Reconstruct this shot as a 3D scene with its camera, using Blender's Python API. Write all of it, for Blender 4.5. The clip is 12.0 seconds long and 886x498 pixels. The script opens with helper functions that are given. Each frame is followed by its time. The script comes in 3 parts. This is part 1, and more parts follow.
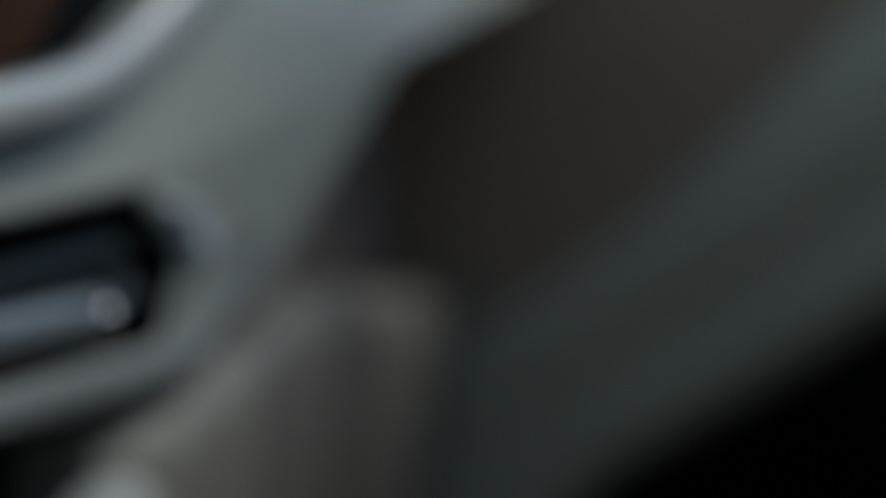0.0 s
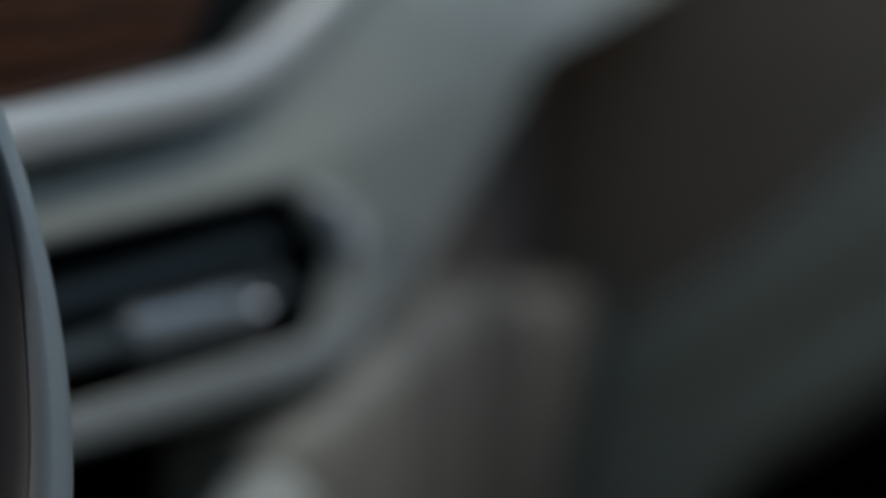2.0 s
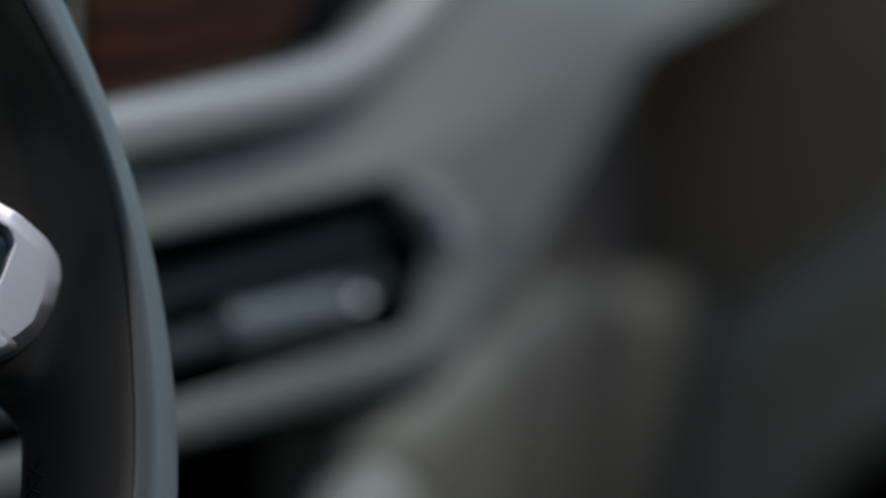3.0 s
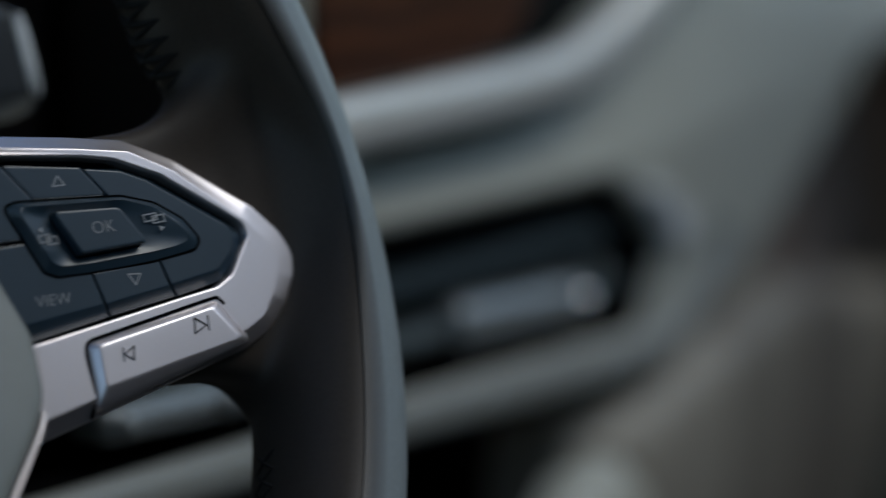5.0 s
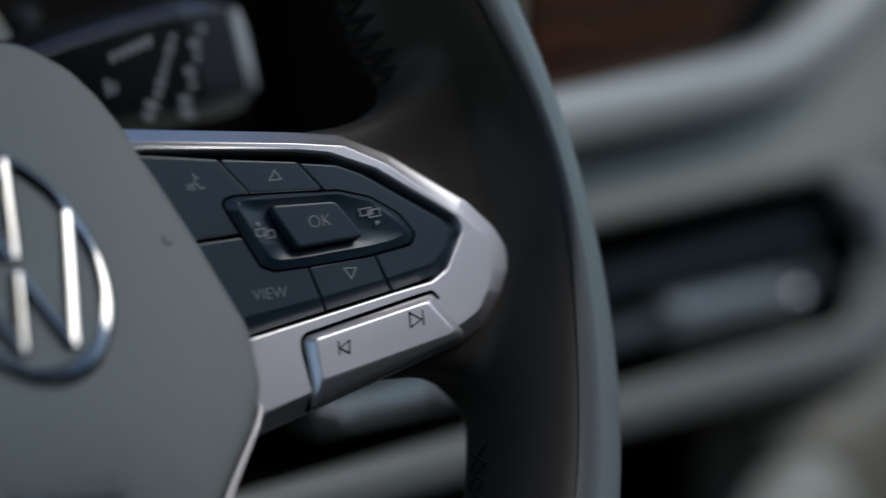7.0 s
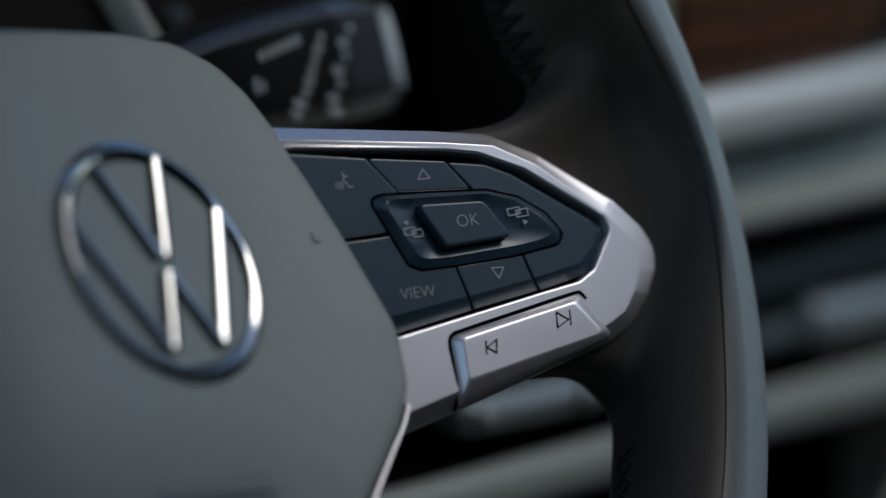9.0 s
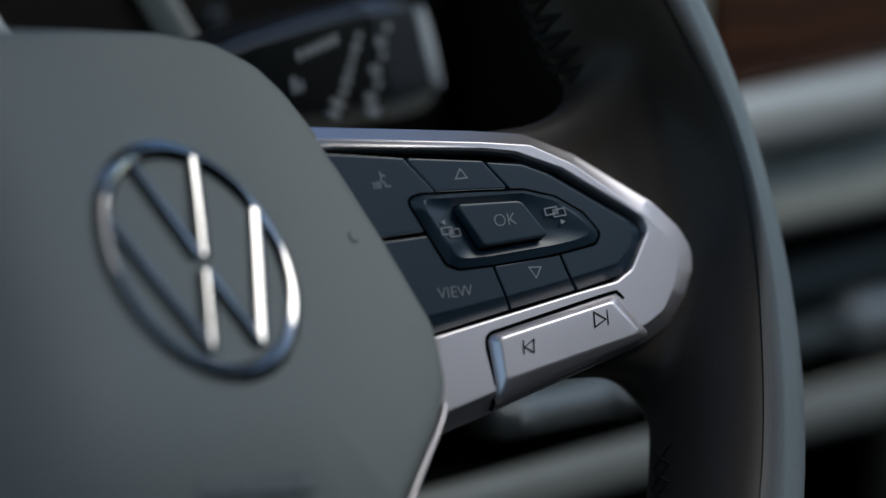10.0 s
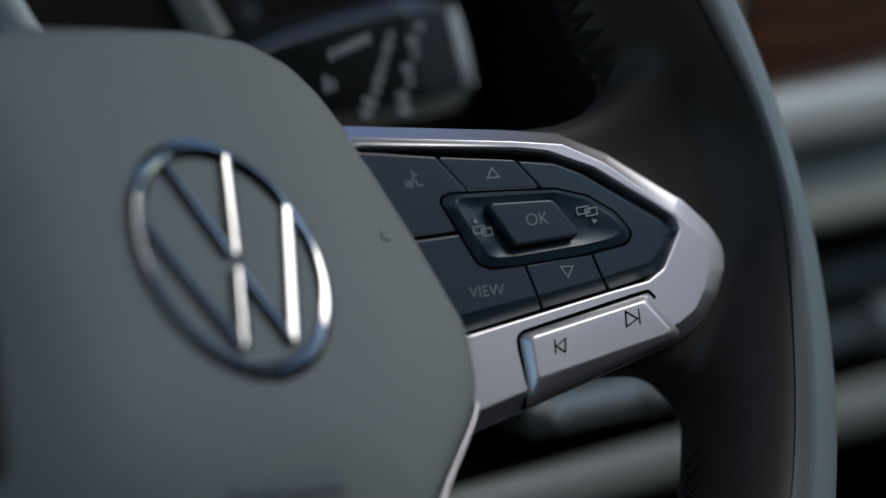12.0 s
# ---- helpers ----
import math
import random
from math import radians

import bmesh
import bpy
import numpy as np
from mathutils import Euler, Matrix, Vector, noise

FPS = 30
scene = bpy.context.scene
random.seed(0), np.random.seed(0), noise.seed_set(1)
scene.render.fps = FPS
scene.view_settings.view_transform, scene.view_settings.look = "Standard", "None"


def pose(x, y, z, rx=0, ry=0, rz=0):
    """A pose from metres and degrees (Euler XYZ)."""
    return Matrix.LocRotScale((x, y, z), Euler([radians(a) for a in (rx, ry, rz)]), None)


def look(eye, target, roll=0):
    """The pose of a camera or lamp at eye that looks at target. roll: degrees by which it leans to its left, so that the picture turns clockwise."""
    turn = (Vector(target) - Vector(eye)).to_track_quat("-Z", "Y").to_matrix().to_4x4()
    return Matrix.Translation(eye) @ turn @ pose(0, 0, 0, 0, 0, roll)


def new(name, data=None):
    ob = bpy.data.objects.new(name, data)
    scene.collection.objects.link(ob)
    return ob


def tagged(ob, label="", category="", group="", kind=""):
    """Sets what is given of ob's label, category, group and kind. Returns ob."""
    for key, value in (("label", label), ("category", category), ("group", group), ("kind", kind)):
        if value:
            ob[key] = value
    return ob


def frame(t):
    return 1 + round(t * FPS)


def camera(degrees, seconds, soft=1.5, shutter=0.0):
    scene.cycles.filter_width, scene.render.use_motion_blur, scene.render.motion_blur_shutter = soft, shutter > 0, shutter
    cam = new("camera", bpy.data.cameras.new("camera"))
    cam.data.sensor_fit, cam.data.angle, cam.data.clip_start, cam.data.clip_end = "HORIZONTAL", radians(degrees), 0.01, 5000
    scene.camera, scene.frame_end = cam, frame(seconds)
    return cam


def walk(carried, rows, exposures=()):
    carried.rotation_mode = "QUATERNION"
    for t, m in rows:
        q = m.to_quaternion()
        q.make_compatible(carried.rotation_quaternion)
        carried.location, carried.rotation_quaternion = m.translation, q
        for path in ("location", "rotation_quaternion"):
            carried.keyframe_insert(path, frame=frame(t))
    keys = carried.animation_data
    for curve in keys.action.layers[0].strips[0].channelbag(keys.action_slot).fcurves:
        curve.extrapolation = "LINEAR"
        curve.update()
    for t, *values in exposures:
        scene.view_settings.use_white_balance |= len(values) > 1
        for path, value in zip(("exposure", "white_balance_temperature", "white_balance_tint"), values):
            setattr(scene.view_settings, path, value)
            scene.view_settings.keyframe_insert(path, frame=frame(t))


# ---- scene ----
cam = camera(16.23, 12.0, soft=1.4, shutter=0.9)
cam.data.dof.use_dof = True
cam.data.dof.focus_distance = 0.901
cam.data.dof.aperture_fstop = 3.1

walk(cam, [
    (0.0, pose(-0.5859, -0.5603, 0.8615, 79.452, -1.930, -67.182)),
    (0.5, pose(-0.5861, -0.5598, 0.8615, 79.411, -1.740, -66.728)),
    (1.0, pose(-0.5864, -0.5591, 0.8614, 79.372, -1.550, -66.137)),
    (1.5, pose(-0.5867, -0.5584, 0.8614, 79.334, -1.363, -65.428)),
    (2.0, pose(-0.5871, -0.5575, 0.8613, 79.284, -1.181, -64.647)),
    (2.5, pose(-0.5876, -0.5566, 0.8612, 79.209, -1.005, -63.787)),
    (4.5, pose(-0.5897, -0.5527, 0.8611, 79.074, -0.676, -59.979)),
    (5.0, pose(-0.5903, -0.5517, 0.8610, 79.030, -0.532, -58.926)),
    (5.5, pose(-0.5909, -0.5507, 0.8610, 78.990, -0.407, -57.924)),
    (6.0, pose(-0.5916, -0.5497, 0.8610, 78.969, -0.303, -56.931)),
    (6.5, pose(-0.5921, -0.5489, 0.8609, 78.940, -0.218, -56.128)),
    (7.0, pose(-0.5927, -0.5481, 0.8609, 78.927, -0.147, -55.244)),
    (9.0, pose(-0.5944, -0.5457, 0.8609, 78.915, -0.051, -52.679)),
    (9.5, pose(-0.5947, -0.5454, 0.8609, 78.910, -0.026, -52.325)),
    (10.0, pose(-0.5949, -0.5451, 0.8609, 78.907, -0.012, -52.036)),
    (10.5, pose(-0.5950, -0.5449, 0.8609, 78.904, -0.006, -51.837)),
    (11.0, pose(-0.5951, -0.5448, 0.8609, 78.901, -0.007, -51.672)),
    (11.5, pose(-0.5952, -0.5447, 0.8609, 78.891, -0.013, -51.568)),
    (12.0, pose(-0.5953, -0.5446, 0.8609, 78.889, -0.021, -51.478)),
], exposures=[(0.0, 0.35, 6750, 5), (12.0, 0.35, 6750, 5)])

# ---- light ----
world = bpy.data.worlds.new("sky")
scene.world = world
world.use_nodes = True
sky = world.node_tree.nodes.new("ShaderNodeTexSky")
sky.sky_type = "NISHITA"
sky.sun_disc = False
sky.sun_elevation = radians(54)
sky.sun_rotation = radians(144)
sky.air_density = 1.4
sky.dust_density = 0.2
sky.ozone_density = 3.0
background = world.node_tree.nodes["Background"]
world.node_tree.links.new(sky.outputs["Color"], background.inputs["Color"])
background.inputs["Strength"].default_value = 0.138
sun = new("sun", bpy.data.lights.new("sun", "SUN"))
sun.data.energy = 0.82
sun.data.angle = radians(24)
sun.data.color = (1.0, 0.985, 0.975)
sun.matrix_world = look((1.382, -1.902, 3.936), (0, 0, 0.7))


# ---- materials ----
def material(name, color, rough=0.5, metal=0.0, spread=0.12, grain=0.0, size=400.0, cells=False, large=12.0, coat=0.0, spec=0.5):
    """A surface with two scales of colour and gloss variation and a fine relief; size and large are per metre."""
    m = bpy.data.materials.new(name)
    m.use_nodes = True
    n, l = m.node_tree.nodes, m.node_tree.links
    shader = n["Principled BSDF"]
    shader.inputs["Metallic"].default_value = metal
    shader.inputs["Coat Weight"].default_value = coat
    shader.inputs["Specular IOR Level"].default_value = spec
    where = n.new("ShaderNodeTexCoord")
    coarse, fine = n.new("ShaderNodeTexNoise"), n.new("ShaderNodeTexNoise")
    coarse.inputs["Scale"].default_value, coarse.inputs["Detail"].default_value = large, 4
    fine.inputs["Scale"].default_value, fine.inputs["Detail"].default_value = size, 3
    both = n.new("ShaderNodeMath")
    both.operation = "ADD"
    ramp = n.new("ShaderNodeMapRange")
    ramp.inputs["From Min"].default_value, ramp.inputs["From Max"].default_value = 0.6, 1.4
    ramp.inputs["To Min"].default_value, ramp.inputs["To Max"].default_value = 1 - spread, 1 + spread
    tint = n.new("ShaderNodeVectorMath")
    tint.operation = "SCALE"
    tint.inputs[0].default_value = color
    gloss = n.new("ShaderNodeMapRange")
    gloss.inputs["To Min"].default_value, gloss.inputs["To Max"].default_value = max(0.02, rough - 0.06), min(1, rough + 0.06)
    for tex in (coarse, fine):
        l.new(where.outputs["Object"], tex.inputs["Vector"])
    l.new(coarse.outputs["Fac"], both.inputs[0])
    l.new(fine.outputs["Fac"], both.inputs[1])
    l.new(both.outputs[0], ramp.inputs["Value"])
    l.new(ramp.outputs[0], tint.inputs["Scale"])
    l.new(tint.outputs[0], shader.inputs["Base Color"])
    l.new(coarse.outputs["Fac"], gloss.inputs["Value"])
    l.new(gloss.outputs[0], shader.inputs["Roughness"])
    if grain:
        bump = n.new("ShaderNodeBump")
        bump.inputs["Strength"].default_value = grain
        bump.inputs["Distance"].default_value = 0.0004
        if cells:
            relief = n.new("ShaderNodeTexVoronoi")
            relief.feature = "DISTANCE_TO_EDGE"
            relief.inputs["Scale"].default_value = size
            l.new(where.outputs["Object"], relief.inputs["Vector"])
            l.new(relief.outputs["Distance"], bump.inputs["Height"])
        else:
            l.new(fine.outputs["Fac"], bump.inputs["Height"])
        l.new(bump.outputs[0], shader.inputs["Normal"])
    return m


def wood_material():
    m = material("walnut", (0.07, 0.028, 0.012), 0.35, spread=0.3, coat=0.3)
    n, l = m.node_tree.nodes, m.node_tree.links
    wave = n.new("ShaderNodeTexWave")
    wave.bands_direction = "Z"
    wave.inputs["Scale"].default_value = 18
    wave.inputs["Distortion"].default_value = 6
    wave.inputs["Detail"].default_value = 3
    where = n.new("ShaderNodeTexCoord")
    ramp = n.new("ShaderNodeValToRGB")
    ramp.color_ramp.elements[0].color = (0.040, 0.011, 0.004, 1)
    ramp.color_ramp.elements[1].color = (0.11, 0.034, 0.012, 1)
    l.new(where.outputs["Object"], wave.inputs["Vector"])
    l.new(wave.outputs["Fac"], ramp.inputs["Fac"])
    l.new(ramp.outputs["Color"], n["Principled BSDF"].inputs["Base Color"])
    return m


COVER = material("grey_soft_plastic", (0.215, 0.227, 0.210), 0.55, grain=0.25, size=900, cells=True, spread=0.06)
EMBOSS = material("embossed_mark", (0.128, 0.142, 0.143), 0.6)
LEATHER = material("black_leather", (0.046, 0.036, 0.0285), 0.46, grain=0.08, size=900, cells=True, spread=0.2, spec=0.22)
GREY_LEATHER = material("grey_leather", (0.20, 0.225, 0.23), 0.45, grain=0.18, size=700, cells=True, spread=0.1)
SHADING_STEPS = [material("leather_shading_step", (0.165 * q + 0.035, 0.19 * q + 0.03, 0.20 * q + 0.025), 0.45, grain=0.15, size=750, cells=True, spread=0.12) for q in (0.86, 0.70, 0.54, 0.39, 0.26, 0.16, 0.08, 0.02)]
THREAD = material("dark_thread", (0.006, 0.005, 0.004), 0.85, size=2500, spread=0.25)
SATIN = material("satin_silver", (0.77, 0.705, 0.70), 0.37, metal=0.90, grain=0.05, size=2500, spread=0.05)
CHROME = material("chrome", (0.36, 0.345, 0.34), 0.08, metal=1.0, spread=0.02)
POLISHED = material("polished_bead", (0.62, 0.60, 0.57), 0.15, metal=1.0, spread=0.02)
# black plastic, with the sky's blue reflection put into its base colour
KEY = material("key_plastic_blue_sheen", (0.017, 0.034, 0.049), 0.34, spec=0.55, grain=0.04, size=2500, spread=0.12)
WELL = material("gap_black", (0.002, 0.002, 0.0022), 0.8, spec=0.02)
PRINT = material("grey_print", (0.30, 0.305, 0.31), 0.5, size=3000)
FADED = material("faded_print", (0.36, 0.365, 0.37), 0.5, size=900, spread=0.3)
INK = material("black_ink", (0.006, 0.006, 0.006), 0.7, size=3000, spec=0.1)
PIANO = material("dark_plastic", (0.004, 0.004, 0.004), 0.5, spec=0.08, grain=0.1, size=1200)
HOOD = material("dark_brown_hood_plastic", (0.016, 0.012, 0.010), 0.55, spec=0.15, grain=0.2, size=900, cells=True)
STALK = material("stalk_plastic", (0.012, 0.0125, 0.013), 0.32, spec=0.35, grain=0.08, size=1500)
STALK_CAP = material("stalk_cap", (0.055, 0.058, 0.062), 0.16)
PANEL = material("grey_dash_plastic", (0.44, 0.43, 0.36), 0.5, grain=0.35, size=650, cells=True, spread=0.08)
TRIM = material("light_grey_trim", (0.68, 0.65, 0.59), 0.38, metal=0.2, size=900, spread=0.06)
SLAT = material("vent_slat_plastic", (0.012, 0.018, 0.019), 0.45, size=900, spec=0.1)
# lighter copy of the slat colour, for slats that catch more light
LIT_SLAT = material("lit_slat_plastic", (0.05, 0.06, 0.058), 0.4, size=900, spec=0.2)
PALE = material("pale_gloss_plastic", (0.88, 0.88, 0.87), 0.25, size=900, spread=0.04)
KNOB = material("grey_knob_plastic", (0.215, 0.23, 0.225), 0.16, size=900, coat=0.5)
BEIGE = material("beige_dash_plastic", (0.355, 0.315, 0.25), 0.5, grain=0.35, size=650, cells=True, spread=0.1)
# the lid's beige darkened for the shade at its far end
LID_SHADE = material("lid_shade_plastic", (0.17, 0.146, 0.12), 0.55, grain=0.35, size=650, cells=True, spread=0.1)
WOOD = wood_material()
BROWN = material("dark_brown_leather", (0.44, 0.290, 0.195), 0.6, grain=0.4, size=600, cells=True, spec=0.2)
DOOR_GREY = material("grey_door_leather", (0.58, 0.475, 0.315), 0.5, grain=0.4, size=600, cells=True, spread=0.1)
HEADLINER = material("headliner_cloth", (0.46, 0.445, 0.435), 0.9, grain=0.4, size=1500, spread=0.1)
CARPET = material("grey_carpet", (0.17, 0.165, 0.15), 0.95, grain=0.8, size=1500, spread=0.3)
BODY = material("dark_body_paint", (0.05, 0.052, 0.055), 0.3, coat=0.6)
LINING = material("dark_cabin_lining", (0.06, 0.06, 0.058), 0.8, grain=0.4, size=900, spread=0.1)
GLASS = bpy.data.materials.new("tinted_windscreen_glass")
GLASS.use_nodes = True
for key, value in (("Base Color", (0.40, 0.56, 0.76, 1)), ("Roughness", 0.0), ("IOR", 1.5), ("Transmission Weight", 1.0)):
    GLASS.node_tree.nodes["Principled BSDF"].inputs[key].default_value = value
ASPHALT = material("asphalt", (0.06, 0.06, 0.058), 0.85, grain=0.8, size=120, large=0.6, spread=0.25)


# ---- mesh tools ----
def finish(name, bm, mat, parent=None, label="", sharp=40):
    bmesh.ops.remove_doubles(bm, verts=bm.verts, dist=1e-7)
    bmesh.ops.recalc_face_normals(bm, faces=bm.faces)
    mesh = bpy.data.meshes.new(name)
    bm.to_mesh(mesh)
    bm.free()
    mesh.shade_smooth()
    mesh.set_sharp_from_angle(angle=radians(sharp))
    mesh.materials.append(mat)
    ob = new(name, mesh)
    if parent:
        ob.parent = parent
    if label:
        tagged(ob, label)
    return ob


def part(name, bm, mat, parent, label="", sharp=40):
    return finish(name, bm, mat, parent, label, sharp)


def thing(name, m, label, category, group="", kind=""):
    ob = new(name)
    ob.empty_display_size = 0.05
    ob.matrix_world = m
    return tagged(ob, label, category, group, kind)


def rounded(corners, r, seg=5, even=False):
    """A polygon with every corner rounded; a corner may carry its own radius as third value. even: the same count of points at every corner."""
    out, n = [], len(corners)
    for i in range(n):
        a, b, c = (Vector(corners[k % n][:2]) for k in (i - 1, i, i + 1))
        rad = corners[i][2] if len(corners[i]) > 2 else r
        u, v = (a - b).normalized(), (c - b).normalized()
        half = max(0.02, u.angle(v) / 2)
        cut = min(rad / math.tan(half), 0.48 * (a - b).length, 0.48 * (c - b).length)
        rad = cut * math.tan(half)
        if math.pi - 2 * half < 0.03 or rad < 1e-6:
            out += [b + (u * (1 - 2 * k / seg) if 2 * k < seg else v * (2 * k / seg - 1)) * 0.0002 for k in range(seg + 1)] if even else [b]
            continue
        mid = b + (u + v).normalized() * (rad / math.sin(half))
        s, e = b + u * cut - mid, b + v * cut - mid
        turn = math.atan2(s.x * e.y - s.y * e.x, s.dot(e))
        for k in range(seg + 1):
            w = turn * k / seg
            out.append(mid + Vector((s.x * math.cos(w) - s.y * math.sin(w), s.x * math.sin(w) + s.y * math.cos(w))))
    return out


def offset(poly, d):
    """The polygon moved outwards by d (inwards where d is negative)."""
    n = len(poly)
    area = sum(poly[i - 1].x * poly[i].y - poly[i].x * poly[i - 1].y for i in range(n))
    side = 1 if area > 0 else -1
    out = []
    for i in range(n):
        a, b, c = poly[i - 1], poly[i], poly[(i + 1) % n]
        u, v = (b - a), (c - b)
        u = u.normalized() if u.length > 1e-9 else v.normalized()
        v = v.normalized() if v.length > 1e-9 else u
        nu, nv = Vector((u.y, -u.x)) * side, Vector((v.y, -v.x)) * side
        s = nu + nv
        s = s.normalized() / max(0.5, s.normalized().dot(nu)) if s.length > 1e-6 else nu
        out.append(b + s * d)
    return out


def wall(bm, rings, close=True):
    made = [[bm.verts.new(p) for p in ring] for ring in rings]
    for a, b in zip(made, made[1:]):
        n = len(a)
        for i in range(n if close else n - 1):
            j = (i + 1) % n
            bm.faces.new((a[i], a[j], b[j], b[i]))
    return made


def plate(outer, z0, z1, r=0.0005, holes=(), seg=3, m=None, back=True, hole_r=None, slope=None):
    """A flat body between z0 and z1 with rounded or sloped (width, drop) front edges, and with holes through it."""
    bm = bmesh.new()
    fronts, backs = [], []
    for poly, sign, e in [(outer, -1, r)] + [(h, 1, hole_r or r) for h in holes]:
        rings = [[Vector((*p, z1)) for p in offset(poly, sign * e * 1.05)]]
        for k in range(seg + 1):
            w = math.pi / 2 * k / seg
            rings.append([Vector((*p, z1 - e * (1 - math.cos(w)))) for p in offset(poly, sign * e * (1 - math.sin(w)))])
        if slope and sign < 0:
            wide, drop = slope
            profile = [(wide * 1.22, 0.0), (wide * 1.08, 0.0), (wide * 1.03, drop * 0.001), (wide * 1.005, drop * 0.010), (wide * 0.985, drop * 0.025), (wide * 0.95, drop * 0.06), (wide * 0.7, drop * 0.32),
                       (wide * 0.5, drop * 0.52), (wide * 0.3, drop * 0.70), (wide * 0.12, drop * 0.87), (wide * 0.03, drop * 1.0), (0.0, drop * 1.2)]
            rings = [[Vector((*p, z1 - down)) for p in offset(poly, -inward)] for inward, down in profile]
        rings.append([Vector((*p, z0)) for p in poly])
        made = wall(bm, rings)
        fronts.append(made[0])
        backs.append(made[-1])
    for loops in ([fronts, backs] if back else [fronts]):
        if not holes:
            bm.faces.new(loops[0])
            continue
        edges = [bm.edges.get((v[i - 1], v[i])) for v in loops for i in range(len(v))]
        bmesh.ops.triangle_fill(bm, use_beauty=True, use_dissolve=False, edges=edges)
    if m is not None:
        bm.transform(m)
    return bm


def loft(rings, caps=True, m=None):
    bm = bmesh.new()
    made = wall(bm, rings)
    if caps:
        bm.faces.new(made[0])
        bm.faces.new(made[-1])
    if m is not None:
        bm.transform(m)
    return bm


def super_section(a, b, p=3.0, n=32, start=0.0, stop=2 * math.pi, whole=True):
    out = []
    for k in range(n if whole else n + 1):
        t = start + (stop - start) * k / n
        c, s = math.cos(t), math.sin(t)
        out.append((a * math.copysign(abs(c) ** (2 / p), c), b * math.copysign(abs(s) ** (2 / p), s)))
    return out


def smooth_path(points, steps=8):
    """A soft curve through the points (Catmull-Rom)."""
    p = [Vector(q) for q in points]
    p = [2 * p[0] - p[1]] + p + [2 * p[-1] - p[-2]]
    out = []
    for i in range(1, len(p) - 2):
        for k in range(steps):
            t = k / steps
            out.append(0.5 * (2 * p[i] + (p[i + 1] - p[i - 1]) * t + (2 * p[i - 1] - 5 * p[i] + 4 * p[i + 1] - p[i + 2]) * t * t
                              + (3 * p[i] - 3 * p[i + 1] + p[i + 2] - p[i - 1]) * t ** 3))
    return out + [p[-2]]


def sweep(path, section, out, sizes=None):
    """The section (across, outwards) carried along the path; out is the outward direction."""
    rings, n = [], len(path)
    out = Vector(out).normalized()
    for i, q in enumerate(path):
        d = (path[min(i + 1, n - 1)] - path[max(i - 1, 0)]).normalized()
        across = out.cross(d).normalized()
        o = d.cross(across).normalized()
        k = sizes[i] if sizes else 1
        rings.append([q + across * s[0] * k + o * s[1] * k for s in section])
    return loft(rings)


def bars(lines, width, z0, z1, m):
    """Flat printed strokes along polylines in the plane of m."""
    bm = bmesh.new()
    for line in lines:
        for a, b in zip(line, line[1:]):
            a, b = Vector(a), Vector(b)
            d = (b - a).normalized() * width / 2
            s = Vector((-d.y, d.x))
            ring = [a - d - s, b + d - s, b + d + s, a - d + s]
            made = wall(bm, [[Vector((*p, z)) for p in ring] for z in (z0, z1)])
            bm.faces.new(made[1])
    bm.transform(m)
    return bm


def writing(text, size, m, depth, shear=0.0):
    """Letters of the built-in font as a mesh, centred in the plane of m."""
    curve = bpy.data.curves.new("writing", "FONT")
    curve.body, curve.size, curve.align_x, curve.align_y = text, size, "CENTER", "CENTER"
    curve.extrude, curve.resolution_u, curve.shear = depth, 4, shear
    curve.offset = -0.016 * size
    ob = bpy.data.objects.new("writing", curve)
    mesh = bpy.data.meshes.new_from_object(ob)
    bm = bmesh.new()
    bm.from_mesh(mesh)
    bm.transform(m)
    bpy.data.objects.remove(ob)
    bpy.data.curves.remove(curve)
    bpy.data.meshes.remove(mesh)
    return bm


def frame_of(origin, x, y, z):
    return Matrix.Translation(origin) @ Matrix((x, y, z)).transposed().to_4x4()


def mm(*pairs):
    return [tuple(v * 0.001 for v in p) for p in pairs]


def facing(y):
    """The plane that faces the driver at y: its own x and y are the car's x and z."""
    return frame_of((0, y, 0), (1, 0, 0), (0, 0, 1), (0, -1, 0))


# ---- cabin shell ----
def box(name, lo, hi, mat, label="", category="", r=0.01):
    poly = rounded([(lo[0], lo[1]), (hi[0], lo[1]), (hi[0], hi[1]), (lo[0], hi[1])], r)
    ob = finish(name, plate(poly, lo[2], hi[2], min(r, 0.4 * (hi[2] - lo[2]))), mat)
    return tagged(ob, label, category, kind="structure")


bm = bmesh.new()
bmesh.ops.create_grid(bm, x_segments=40, y_segments=40, size=400)
bm.transform(Matrix.Translation((0, 0, -0.42)))
tagged(finish("ground", bm, ASPHALT), "grey asphalt ground outside the open car", "ground", kind="structure")
box("floor", (-0.45, -1.7, -0.06), (1.16, 1.0, 0.0), CARPET, "grey carpeted floor of the car cabin", "floor")
roof_edge = rounded([(-0.42, -1.7), (1.12, -1.7), (1.12, -0.04), (-0.42, -0.04)], 0.05)
# opening added in the unseen roof, its edges set to steer the light
light_opening = rounded([(0.165, -0.90), (1.05, -0.90), (1.05, -0.09), (0.165, -0.09)], 0.06)
tagged(finish("ceiling", plate(roof_edge, 1.22, 1.27, 0.01, [light_opening]), HEADLINER), "unseen pale headliner with an opening added to let light in", "ceiling", kind="structure")
box("wall_rear", (-0.45, -1.75, 0.0), (1.16, -1.70, 1.25), LINING, "dark lining closing the rear of the cabin", "wall")
box("sill", (-0.50, -1.7, -0.06), (-0.44, 1.0, 0.10), BODY, "dark painted door sill", "sill")
# three unseen walls added to hold back light from the sides
box("wall_left", (-0.47, -1.7, 0.0), (-0.44, 0.20, 0.772), LINING, "unseen dark wall added on the driver's side to cut light", "wall")
